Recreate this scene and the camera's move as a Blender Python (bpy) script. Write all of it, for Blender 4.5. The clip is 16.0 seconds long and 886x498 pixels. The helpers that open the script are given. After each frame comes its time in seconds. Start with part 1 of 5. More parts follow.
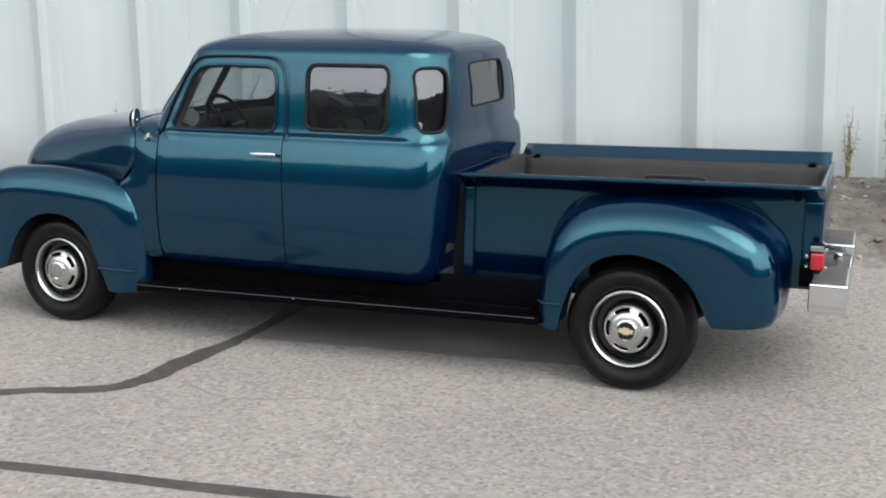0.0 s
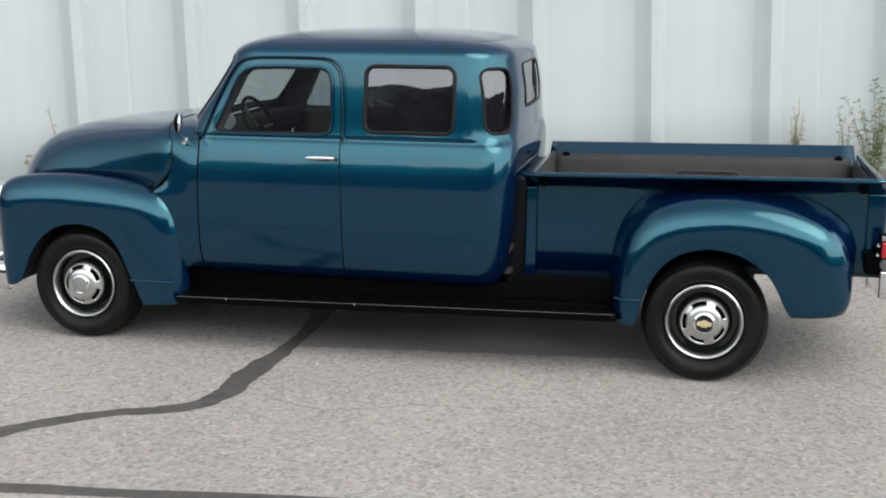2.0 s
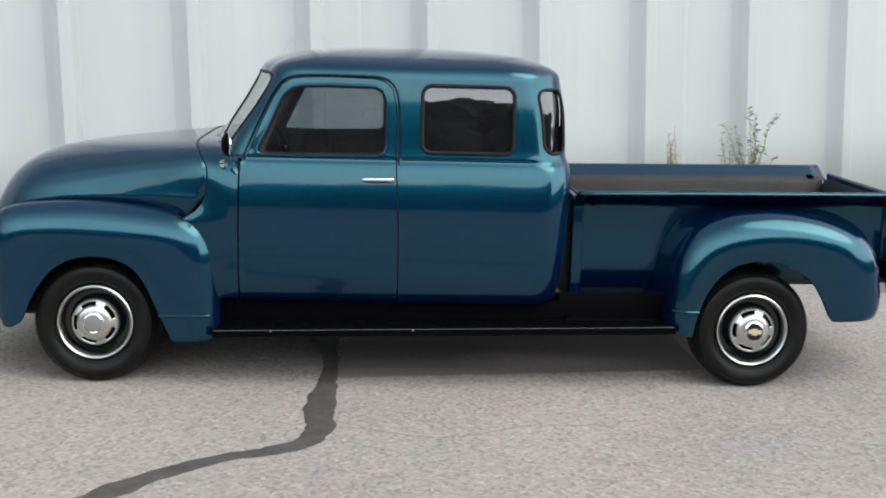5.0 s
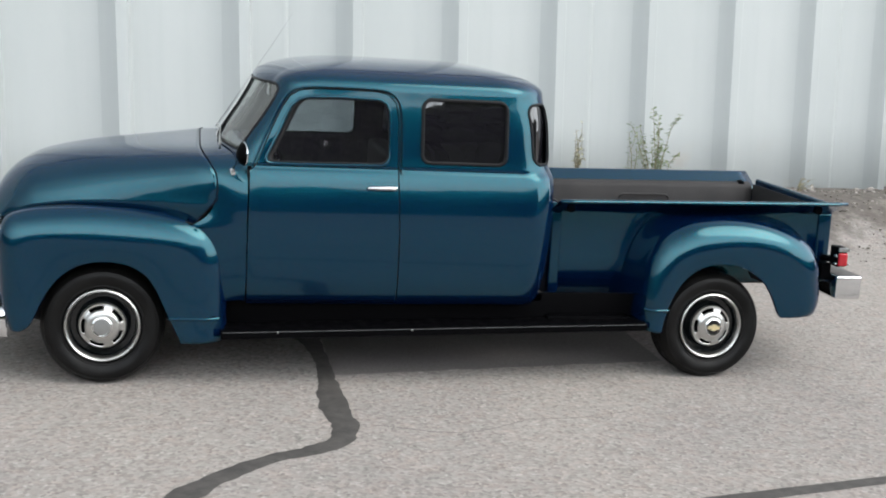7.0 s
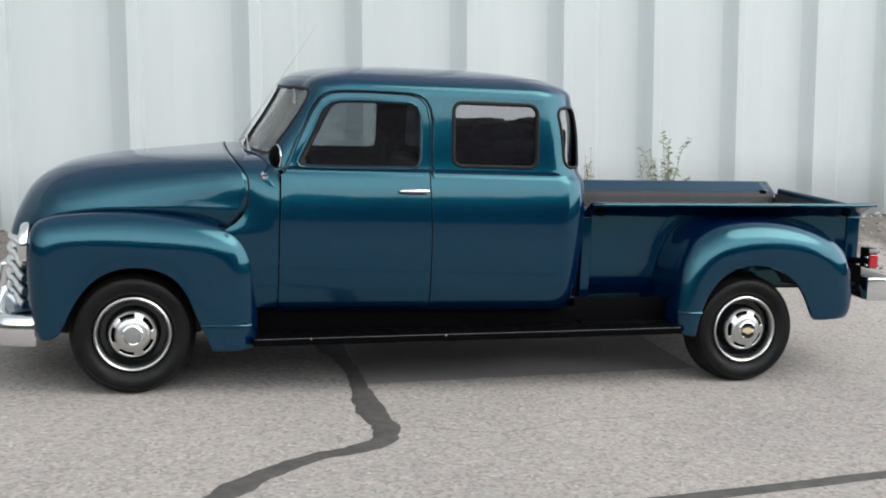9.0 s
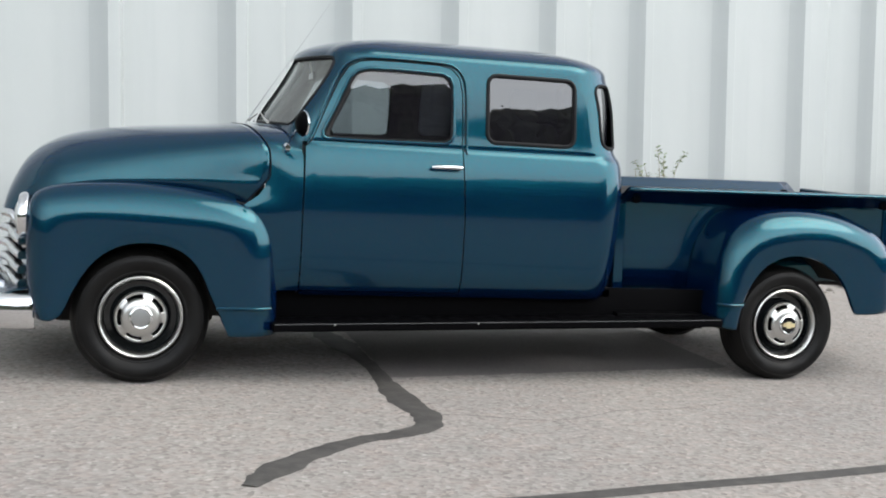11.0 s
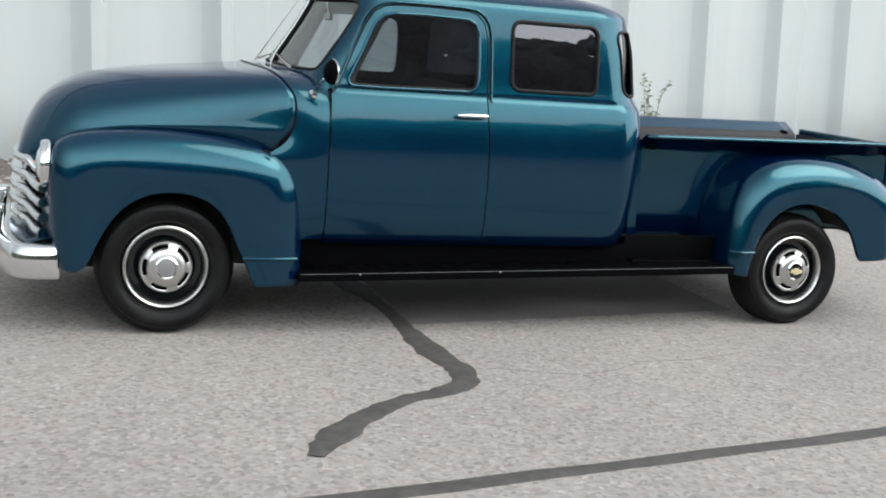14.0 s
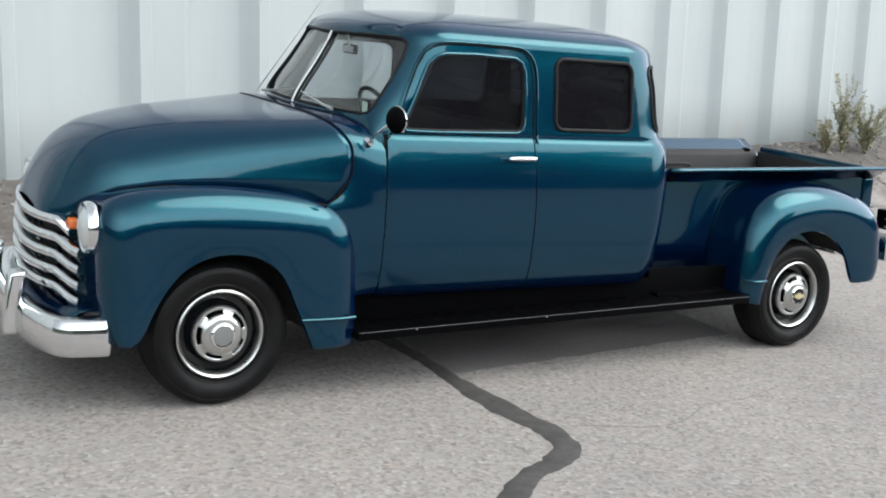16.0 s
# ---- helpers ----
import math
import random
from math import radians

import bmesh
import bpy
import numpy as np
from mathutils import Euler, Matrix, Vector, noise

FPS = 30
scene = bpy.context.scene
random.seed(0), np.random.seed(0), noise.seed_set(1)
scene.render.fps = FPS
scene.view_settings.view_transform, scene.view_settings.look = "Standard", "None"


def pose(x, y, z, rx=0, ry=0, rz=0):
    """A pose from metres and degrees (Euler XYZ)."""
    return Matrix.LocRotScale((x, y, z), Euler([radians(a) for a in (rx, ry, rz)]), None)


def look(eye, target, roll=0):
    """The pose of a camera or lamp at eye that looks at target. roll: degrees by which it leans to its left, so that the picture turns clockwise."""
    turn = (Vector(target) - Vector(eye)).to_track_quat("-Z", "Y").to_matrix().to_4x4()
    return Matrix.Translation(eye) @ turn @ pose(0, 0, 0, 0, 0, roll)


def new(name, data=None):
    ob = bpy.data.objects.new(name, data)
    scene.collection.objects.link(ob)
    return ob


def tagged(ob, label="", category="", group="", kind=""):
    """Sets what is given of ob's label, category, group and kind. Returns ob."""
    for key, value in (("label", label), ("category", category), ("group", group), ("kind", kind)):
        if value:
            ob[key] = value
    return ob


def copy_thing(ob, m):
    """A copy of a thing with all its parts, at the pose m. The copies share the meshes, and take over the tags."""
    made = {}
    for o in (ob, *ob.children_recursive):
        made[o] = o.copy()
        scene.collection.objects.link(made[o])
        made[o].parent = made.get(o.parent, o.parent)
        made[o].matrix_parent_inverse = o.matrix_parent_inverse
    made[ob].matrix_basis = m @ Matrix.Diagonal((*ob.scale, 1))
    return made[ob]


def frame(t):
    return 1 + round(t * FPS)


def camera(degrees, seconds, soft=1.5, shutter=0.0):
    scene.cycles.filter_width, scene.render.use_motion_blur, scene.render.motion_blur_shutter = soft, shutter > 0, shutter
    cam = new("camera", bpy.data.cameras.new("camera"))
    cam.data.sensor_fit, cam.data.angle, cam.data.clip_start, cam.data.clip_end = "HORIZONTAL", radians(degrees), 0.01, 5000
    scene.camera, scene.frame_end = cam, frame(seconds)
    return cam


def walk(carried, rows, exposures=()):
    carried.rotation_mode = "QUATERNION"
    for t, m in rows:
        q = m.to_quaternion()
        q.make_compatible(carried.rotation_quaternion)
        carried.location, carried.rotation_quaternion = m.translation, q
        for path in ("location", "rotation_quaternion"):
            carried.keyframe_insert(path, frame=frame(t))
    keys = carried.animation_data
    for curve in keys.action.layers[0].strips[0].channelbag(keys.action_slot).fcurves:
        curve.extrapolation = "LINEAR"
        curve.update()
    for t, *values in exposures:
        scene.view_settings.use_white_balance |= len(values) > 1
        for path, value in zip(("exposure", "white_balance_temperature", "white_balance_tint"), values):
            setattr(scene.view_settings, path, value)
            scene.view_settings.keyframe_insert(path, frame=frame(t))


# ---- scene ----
cam = camera(43.5, 16.0, soft=1.9)
PATH = [
    (0, (4.86, -5.63, 1.742), (4.138, -3.797, 1.398), 0.9),
    (0.5, (4.479, -5.766, 1.784), (3.847, -3.899, 1.442), 1.0),
    (1, (4.228, -5.829, 1.829), (3.646, -3.948, 1.478), 0.7),
    (1.5, (3.855, -5.951, 1.771), (3.363, -4.044, 1.422), 0.8),
    (2, (3.556, -6.003, 1.773), (3.135, -4.08, 1.419), 0.7),
    (2.5, (3.167, -6.055, 1.76), (2.848, -4.112, 1.412), 1.1),
    (3, (2.841, -6.079, 1.575), (2.606, -4.114, 1.289), 1.6),
    (3.5, (2.495, -6.009, 1.641), (2.347, -4.038, 1.337), 1.7),
    (6, (0.959, -6.229, 1.667), (1.258, -4.271, 1.393), 1.8),
    (6.5, (0.697, -6.294, 1.734), (1.077, -4.35, 1.452), 2.4),
    (7, (0.499, -6.318, 1.87), (0.935, -4.393, 1.546), 3.0),
    (7.5, (0.436, -6.392, 1.841), (0.883, -4.468, 1.527), 2.9),
    (8, (0.466, -6.437, 1.825), (0.894, -4.507, 1.516), 2.5),
    (8.5, (0.403, -6.397, 1.665), (0.835, -4.461, 1.404), 2.0),
    (9, (0.255, -6.236, 1.537), (0.714, -4.301, 1.317), 2.0),
    (9.2, (0.214, -6.141, 1.522), (0.678, -4.208, 1.309), 2.0),
    (11.5, (-0.174, -5.69, 0.991), (0.405, -3.779, 0.882), 2.6),
    (12, (-0.195, -5.674, 0.925), (0.383, -3.763, 0.819), 2.2),
    (12.5, (-0.195, -5.668, 0.823), (0.376, -3.754, 0.735), 2.0),
    (13, (-0.304, -5.628, 0.946), (0.299, -3.727, 0.801), 2.4),
    (13.5, (-0.41, -5.601, 1.13), (0.2239, -3.7165, 0.9140), 3.1),
    (14, (-0.538, -5.55, 1.31), (0.1279, -3.6870, 1.0200), 3.6),
    (14.5, (-0.665, -5.485, 1.465), (0.02, -3.64, 1.108), 3.3),
    (15, (-0.995, -5.326, 1.489), (-0.21, -3.52, 1.136), 3.1),
    (15.5, (-1.384, -5.022, 1.457), (-0.47, -3.27, 1.148), 2.9),
    (16, (-1.655, -4.719, 1.595), (-0.648, -3.021, 1.273), 3.6),
]
SLOPE = Matrix.Rotation(radians(2.2), 4, "Y")  # the lot falls gently towards the tail of the truck
CLIMB = 0.05  # and climbs a little towards the wall from the truck on
walk(cam, [(t, SLOPE @ look(eye, target, roll)) for t, eye, target, roll in PATH], exposures=[(0.0, 0.09, 6400, 8.5), (3.5, 0.09, 6400, 8.5), (9.0, 0.08, 6400, 8.5), (12.0, 0.1, 6450, 9), (16.0, 0.12, 6250, 7)])

# ---- light ----
world = bpy.data.worlds.new("sky")
scene.world = world
world.use_nodes = True
wn, wl = world.node_tree.nodes, world.node_tree.links
wn.clear()
SUN_EL, SUN_AZ = 50.0, 126.0
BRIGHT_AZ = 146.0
sky = wn.new("ShaderNodeTexSky")
sky.sky_type, sky.sun_disc = "NISHITA", False
sky.sun_elevation, sky.sun_rotation = radians(SUN_EL), radians(SUN_AZ)
sky.air_density, sky.dust_density, sky.ozone_density = 1.0, 4.0, 1.0
coord = wn.new("ShaderNodeTexCoord")
cloud_map = wn.new("ShaderNodeMapping")
cloud_map.inputs["Scale"].default_value = (1.0, 1.0, 2.2)
wl.new(coord.outputs["Generated"], cloud_map.inputs["Vector"])
clouds = wn.new("ShaderNodeTexNoise")
clouds.inputs["Scale"].default_value, clouds.inputs["Detail"].default_value, clouds.inputs["Roughness"].default_value = 3.4, 6.0, 0.58
wl.new(cloud_map.outputs["Vector"], clouds.inputs["Vector"])
cover = wn.new("ShaderNodeMapRange")
cover.inputs["From Min"].default_value, cover.inputs["From Max"].default_value = 0.3, 0.65
cover.inputs["To Min"].default_value, cover.inputs["To Max"].default_value = 0.55, 0.98
wl.new(clouds.outputs["Fac"], cover.inputs["Value"])
veil = wn.new("ShaderNodeMixRGB")
veil.inputs["Color2"].default_value = (7.7, 7.95, 8.15, 1)
wl.new(cover.outputs["Result"], veil.inputs["Fac"])
wl.new(sky.outputs["Color"], veil.inputs["Color1"])
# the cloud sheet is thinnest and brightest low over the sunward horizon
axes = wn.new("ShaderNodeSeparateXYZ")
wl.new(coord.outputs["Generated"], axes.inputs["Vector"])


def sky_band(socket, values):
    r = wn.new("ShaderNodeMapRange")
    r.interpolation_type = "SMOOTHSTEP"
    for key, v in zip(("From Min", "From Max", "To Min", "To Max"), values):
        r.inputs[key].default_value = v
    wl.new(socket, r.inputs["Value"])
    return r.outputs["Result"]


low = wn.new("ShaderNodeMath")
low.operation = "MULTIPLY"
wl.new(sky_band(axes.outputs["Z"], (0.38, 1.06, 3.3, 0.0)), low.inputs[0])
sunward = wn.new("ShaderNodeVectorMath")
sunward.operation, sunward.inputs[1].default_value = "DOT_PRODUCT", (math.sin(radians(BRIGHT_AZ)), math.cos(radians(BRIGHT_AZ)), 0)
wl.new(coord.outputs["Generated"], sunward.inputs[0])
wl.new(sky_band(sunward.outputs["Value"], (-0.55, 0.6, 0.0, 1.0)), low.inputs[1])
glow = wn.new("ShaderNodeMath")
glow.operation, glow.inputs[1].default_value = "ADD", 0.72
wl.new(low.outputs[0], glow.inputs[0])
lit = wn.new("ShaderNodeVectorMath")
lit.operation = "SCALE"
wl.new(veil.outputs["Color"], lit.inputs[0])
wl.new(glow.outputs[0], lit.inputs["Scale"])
back = wn.new("ShaderNodeBackground")
back.inputs["Strength"].default_value = 0.12
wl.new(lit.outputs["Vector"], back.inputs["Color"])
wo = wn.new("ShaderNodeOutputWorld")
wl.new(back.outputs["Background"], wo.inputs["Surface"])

sun = new("sun", bpy.data.lights.new("sun", "SUN"))
sun.data.energy, sun.data.angle, sun.data.color = 1.5, radians(40), (1.0, 0.97, 0.93)
sun.matrix_world = look((8 * math.sin(radians(SUN_AZ)), 8 * math.cos(radians(SUN_AZ)), 8 * math.tan(radians(SUN_EL))), (0, 0, 0))


# ---- materials ----
def material(name, base=(0.5, 0.5, 0.5), rough=0.5, metal=0.0, **more):
    m = bpy.data.materials.new(name)
    m.use_nodes = True
    p = m.node_tree.nodes["Principled BSDF"]
    p.inputs["Base Color"].default_value = (*base, 1)
    p.inputs["Roughness"].default_value, p.inputs["Metallic"].default_value = rough, metal
    for key, value in more.items():
        p.inputs[key.replace("_", " ")].default_value = value
    return m


def noise_node(m, scale, detail=4.0, rough=0.55, stretch=(1, 1, 1)):
    n, l = m.node_tree.nodes, m.node_tree.links
    c, mp, t = n.new("ShaderNodeTexCoord"), n.new("ShaderNodeMapping"), n.new("ShaderNodeTexNoise")
    mp.inputs["Scale"].default_value = stretch
    t.inputs["Scale"].default_value, t.inputs["Detail"].default_value, t.inputs["Roughness"].default_value = scale, detail, rough
    l.new(c.outputs["Object"], mp.inputs["Vector"])
    l.new(mp.outputs["Vector"], t.inputs["Vector"])
    return t.outputs["Fac"]


def ramp(m, fac, stops):
    r = m.node_tree.nodes.new("ShaderNodeValToRGB")
    e = r.color_ramp.elements
    while len(e) < len(stops):
        e.new(0.5)
    for el, (pos, col) in zip(e, stops):
        el.position, el.color = pos, (*col, 1)
    m.node_tree.links.new(fac, r.inputs["Fac"])
    return r.outputs["Color"]


def mix(m, fac, a, b, kind="MIX"):
    x = m.node_tree.nodes.new("ShaderNodeMixRGB")
    x.blend_type = kind
    for sock, v in ((x.inputs["Fac"], fac), (x.inputs["Color1"], a), (x.inputs["Color2"], b)):
        if isinstance(v, (int, float)):
            sock.default_value = v
        elif isinstance(v, tuple):
            sock.default_value = (*v, 1)
        else:
            m.node_tree.links.new(v, sock)
    return x.outputs["Color"]


def shade(m, color=None, rough=None, height=None, strength=0.3, distance=0.01):
    p, l = m.node_tree.nodes["Principled BSDF"], m.node_tree.links
    if color is not None:
        l.new(color, p.inputs["Base Color"])
    if rough is not None:
        l.new(rough, p.inputs["Roughness"])
    if height is not None:
        b = m.node_tree.nodes.new("ShaderNodeBump")
        b.inputs["Strength"].default_value, b.inputs["Distance"].default_value = strength, distance
        l.new(height, b.inputs["Height"])
        l.new(b.outputs["Normal"], p.inputs["Normal"])
    return m


def value_ramp(m, fac, a, b, lo=0.3, hi=0.7):
    r = m.node_tree.nodes.new("ShaderNodeMapRange")
    for key, v in (("From Min", lo), ("From Max", hi), ("To Min", a), ("To Max", b)):
        r.inputs[key].default_value = v
    m.node_tree.links.new(fac, r.inputs["Value"])
    return r.outputs["Result"]


def flake_paint(name):
    """Clear coat over blue-green metal flakes in a deep blue ground coat."""
    m = material(name, (0.003, 0.08, 0.097), 0.36, 1.0, Coat_Weight=1.0, Coat_Roughness=0.06, Coat_IOR=1.38, Specular_Tint=(0.25, 0.34, 0.5, 1))
    shade(m, mix(m, value_ramp(m, noise_node(m, 900, 1), 0.0, 1.0), (0.002, 0.067, 0.078), (0.005, 0.107, 0.126)),
          value_ramp(m, noise_node(m, 2.2, 3), 0.2, 0.26), noise_node(m, 1.6, 2), 0.05, 0.05)
    n, l = m.node_tree.nodes, m.node_tree.links
    flake = n["Principled BSDF"]
    ground = n.new("ShaderNodeBsdfPrincipled")
    for key, v in (("Base Color", (0.0014, 0.0098, 0.044, 1)), ("Roughness", 0.5), ("Specular IOR Level", 0.0), ("Coat Weight", 1.0), ("Coat Roughness", 0.06), ("Coat IOR", 1.38)):
        ground.inputs[key].default_value = v
    l.new(flake.inputs["Normal"].links[0].from_socket, ground.inputs["Normal"])
    both = n.new("ShaderNodeMixShader")
    both.inputs["Fac"].default_value = 0.5
    l.new(ground.outputs["BSDF"], both.inputs[1])
    l.new(flake.outputs["BSDF"], both.inputs[2])
    l.new(both.outputs["Shader"], n["Material Output"].inputs["Surface"])
    return m


PAINT = flake_paint("blue_green_metallic_paint")
CHROME = material("chrome", (0.74, 0.75, 0.76), 0.07, 1.0)
shade(CHROME, None, value_ramp(CHROME, noise_node(CHROME, 25, 4), 0.04, 0.16), noise_node(CHROME, 6, 2), 0.05, 0.01)
STEEL = material("brushed_silver", (0.53, 0.53, 0.515), 0.32, 1.0)
shade(STEEL, None, value_ramp(STEEL, noise_node(STEEL, 9, 3), 0.26, 0.38))
BLACK = material("black_satin_paint", (0.0016, 0.0016, 0.002), 0.45, Specular_IOR_Level=0.03)
shade(BLACK, None, value_ramp(BLACK, noise_node(BLACK, 14, 5), 0.38, 0.6), noise_node(BLACK, 60, 3), 0.1, 0.003)
GLOSSBLACK = material("black_gloss_paint", (0.006, 0.007, 0.008), 0.12)
UNDER = material("dirty_black_underbody", (0.012, 0.011, 0.01), 0.85)
shade(UNDER, ramp(UNDER, noise_node(UNDER, 9, 5), [(0.3, (0.006, 0.006, 0.006)), (0.75, (0.03, 0.027, 0.024))]))
RUBBER = material("tyre_rubber", (0.008, 0.008, 0.008), 0.6, Specular_IOR_Level=0.16)
shade(RUBBER, ramp(RUBBER, noise_node(RUBBER, 7, 6), [(0.3, (0.003, 0.003, 0.0032)), (0.8, (0.009, 0.0088, 0.0085))]),
      value_ramp(RUBBER, noise_node(RUBBER, 6, 5), 0.28, 0.62), noise_node(RUBBER, 120, 2), 0.15, 0.002)
# window rubber; the same dark colour also paints shade in gaps on the body
SEAL_AND_SHADE = material("window_rubber_and_gap_shade", (0.008, 0.0085, 0.0095), 0.5, Specular_IOR_Level=0.16)
LINER = material("bed_liner", (0.02, 0.018, 0.018), 0.75)
shade(LINER, ramp(LINER, noise_node(LINER, 5, 5), [(0.3, (0.009, 0.0085, 0.009)), (0.8, (0.024, 0.0215, 0.0215))]), None, noise_node(LINER, 220, 2), 0.4, 0.003)
TRIM = material("dark_cab_trim", (0.022, 0.02, 0.02), 0.8)
shade(TRIM, ramp(TRIM, noise_node(TRIM, 30, 3), [(0.3, (0.032, 0.03, 0.03)), (0.75, (0.06, 0.056, 0.055))]))
SEAT = material("brown_vinyl", (0.035, 0.026, 0.024), 0.6)
WHITE = material("white_dial", (0.75, 0.76, 0.75), 0.4)
STICKER = material("pale_green_sticker", (0.45, 0.62, 0.5), 0.5)
RED = material("red_lens", (0.32, 0.006, 0.014), 0.16, Coat_Weight=0.6)
AMBER = material("amber_lens", (0.7, 0.16, 0.03), 0.2)
GOLD = material("gold_badge", (0.85, 0.74, 0.45), 0.35, 0.8)
GREYCAP = material("grey_cap", (0.32, 0.33, 0.33), 0.35, 0.8)


def glass(name, tint, rough=0.0, gloss=0.045, film=None):
    """See-through glass; gloss: how much it mirrors when seen straight on; film: the colour of a dull tinting film."""
    m = bpy.data.materials.new(name)
    m.use_nodes = True
    n, l = m.node_tree.nodes, m.node_tree.links
    n.clear()
    f, tr, gl, mx, out = (n.new("ShaderNode" + k) for k in ("LayerWeight", "BsdfTransparent", "BsdfGlossy", "MixShader", "OutputMaterial"))
    p, q = n.new("ShaderNodeMath"), n.new("ShaderNodeMath")
    p.operation, p.inputs[1].default_value = "POWER", 4.0
    q.operation, q.inputs[1].default_value, q.inputs[2].default_value = "MULTIPLY_ADD", 1 - gloss, gloss
    f.inputs["Blend"].default_value = 0.5
    tr.inputs["Color"].default_value = (*tint, 1)
    gl.inputs["Roughness"].default_value = rough
    l.new(f.outputs["Facing"], p.inputs[0])
    l.new(p.outputs[0], q.inputs[0])
    l.new(q.outputs[0], mx.inputs["Fac"])
    l.new(tr.outputs["BSDF"], mx.inputs[1])
    l.new(gl.outputs["BSDF"], mx.inputs[2])
    if film:
        haze, dull = n.new("ShaderNodeAddShader"), n.new("ShaderNodeBsdfDiffuse")
        dull.inputs["Color"].default_value = (*film, 1)
        l.new(mx.outputs["Shader"], haze.inputs[0])
        l.new(dull.outputs["BSDF"], haze.inputs[1])
        l.new(haze.outputs["Shader"], out.inputs["Surface"])
    else:
        l.new(mx.outputs["Shader"], out.inputs["Surface"])
    return m


TINTED = glass("tinted_glass", (0.47, 0.515, 0.53), 0.0, 0.1, (0.005, 0.0046, 0.006))
PRIVACY = glass("dark_tinted_glass", (0.035, 0.037, 0.045), 0.0, 0.11, (0.006, 0.0056, 0.0075))
CLEAR = glass("clear_glass", (0.93, 0.96, 0.955), 0.0, 0.1)
LENS = material("lamp_lens", (0.62, 0.65, 0.64), 0.16, 0.35, Coat_Weight=1.0)


# ---- shape helpers ----
def spline(points, n, closed=False):
    """n points along a Catmull-Rom curve through the given ones, evenly spaced."""
    p = np.array(points, float)
    ext = np.vstack([p[-1], p, p[0], p[1]]) if closed else np.vstack([2 * p[0] - p[1], p, 2 * p[-1] - p[-2]])
    fine = []
    for i in range(len(ext) - 3):
        a, b, c, d = ext[i:i + 4]
        for u in np.linspace(0, 1, 24, endpoint=False):
            fine.append(0.5 * (2 * b + (c - a) * u + (2 * a - 5 * b + 4 * c - d) * u * u + (3 * b - a - 3 * c + d) * u ** 3))
    fine.append(ext[-2] if not closed else p[0])
    fine = np.array(fine)
    s = np.r_[0, np.cumsum(np.linalg.norm(np.diff(fine, axis=0), axis=1))]
    at = np.linspace(0, s[-1], n, endpoint=not closed)
    return np.stack([np.interp(at, s, fine[:, k]) for k in range(p.shape[1])], 1)


def curve(xs, ys):
    """A smooth function through the given values (monotone between them)."""
    xs, ys = np.array(xs, float), np.array(ys, float)
    h, d = np.diff(xs), np.diff(ys) / np.diff(xs)
    m = np.r_[d[0], np.where(d[:-1] * d[1:] > 0, 2 * d[:-1] * d[1:] / np.where(d[:-1] + d[1:] == 0, 1, d[:-1] + d[1:]), 0), d[-1]]

    def at(x):
        x = np.clip(x, xs[0], xs[-1])
        i = np.clip(np.searchsorted(xs, x) - 1, 0, len(h) - 1)
        t = (x - xs[i]) / h[i]
        return ((2 * t ** 3 - 3 * t ** 2 + 1) * ys[i] + (t ** 3 - 2 * t ** 2 + t) * h[i] * m[i]
                + (3 * t ** 2 - 2 * t ** 3) * ys[i + 1] + (t ** 3 - t ** 2) * h[i] * m[i + 1])
    return at


def grid_faces(rows, cols, wrap=False, base=0):
    out = []
    for i in range(rows - 1):
        for j in range(cols if wrap else cols - 1):
            k = (j + 1) % cols
            out.append((base + i * cols + j, base + i * cols + k, base + (i + 1) * cols + k, base + (i + 1) * cols + j))
    return out


def part(name, verts, faces, mat, parent=None, label="", smooth=True, sharp=40, thick=0.0, merge=0.0005):
    bm = bmesh.new()
    vs = [bm.verts.new(v) for v in verts]
    for f in faces:
        try:
            bm.faces.new([vs[i] for i in f])
        except ValueError:
            pass
    if merge:
        bmesh.ops.remove_doubles(bm, verts=bm.verts, dist=merge)
    bmesh.ops.delete(bm, geom=[v for v in bm.verts if not v.link_faces], context="VERTS")
    bmesh.ops.recalc_face_normals(bm, faces=bm.faces)
    return part_bm(name, bm, mat, parent, label, smooth, sharp, thick)


def part_bm(name, bm, mat, parent=None, label="", smooth=True, sharp=40, thick=0.0):
    me = bpy.data.meshes.new(name)
    if smooth:
        lim = radians(sharp)
        for f in bm.faces:
            f.smooth = True
        for e in bm.edges:
            e.smooth = not (len(e.link_faces) == 2 and e.calc_face_angle(0) > lim)
    bm.to_mesh(me)
    bm.free()
    me.materials.append(mat)
    ob = new(name, me)
    if parent is not None:
        ob.parent = parent
    if thick:
        s = ob.modifiers.new("sheet", "SOLIDIFY")
        s.thickness, s.offset = thick, -1
    if label:
        ob["label"] = label
    return ob


def box_bm(lo, hi, bevel=0.006, seg=2, m=None):
    bm = bmesh.new()
    bmesh.ops.create_cube(bm, size=1)
    lo, hi = Vector(lo), Vector(hi)
    for v in bm.verts:
        v.co = Vector([(lo[k] + hi[k]) / 2 + v.co[k] * (hi[k] - lo[k]) for k in range(3)])
    if bevel:
        bmesh.ops.bevel(bm, geom=bm.edges[:], offset=bevel, segments=seg, affect="EDGES", profile=0.6)
    if m is not None:
        bm.transform(m)
    return bm


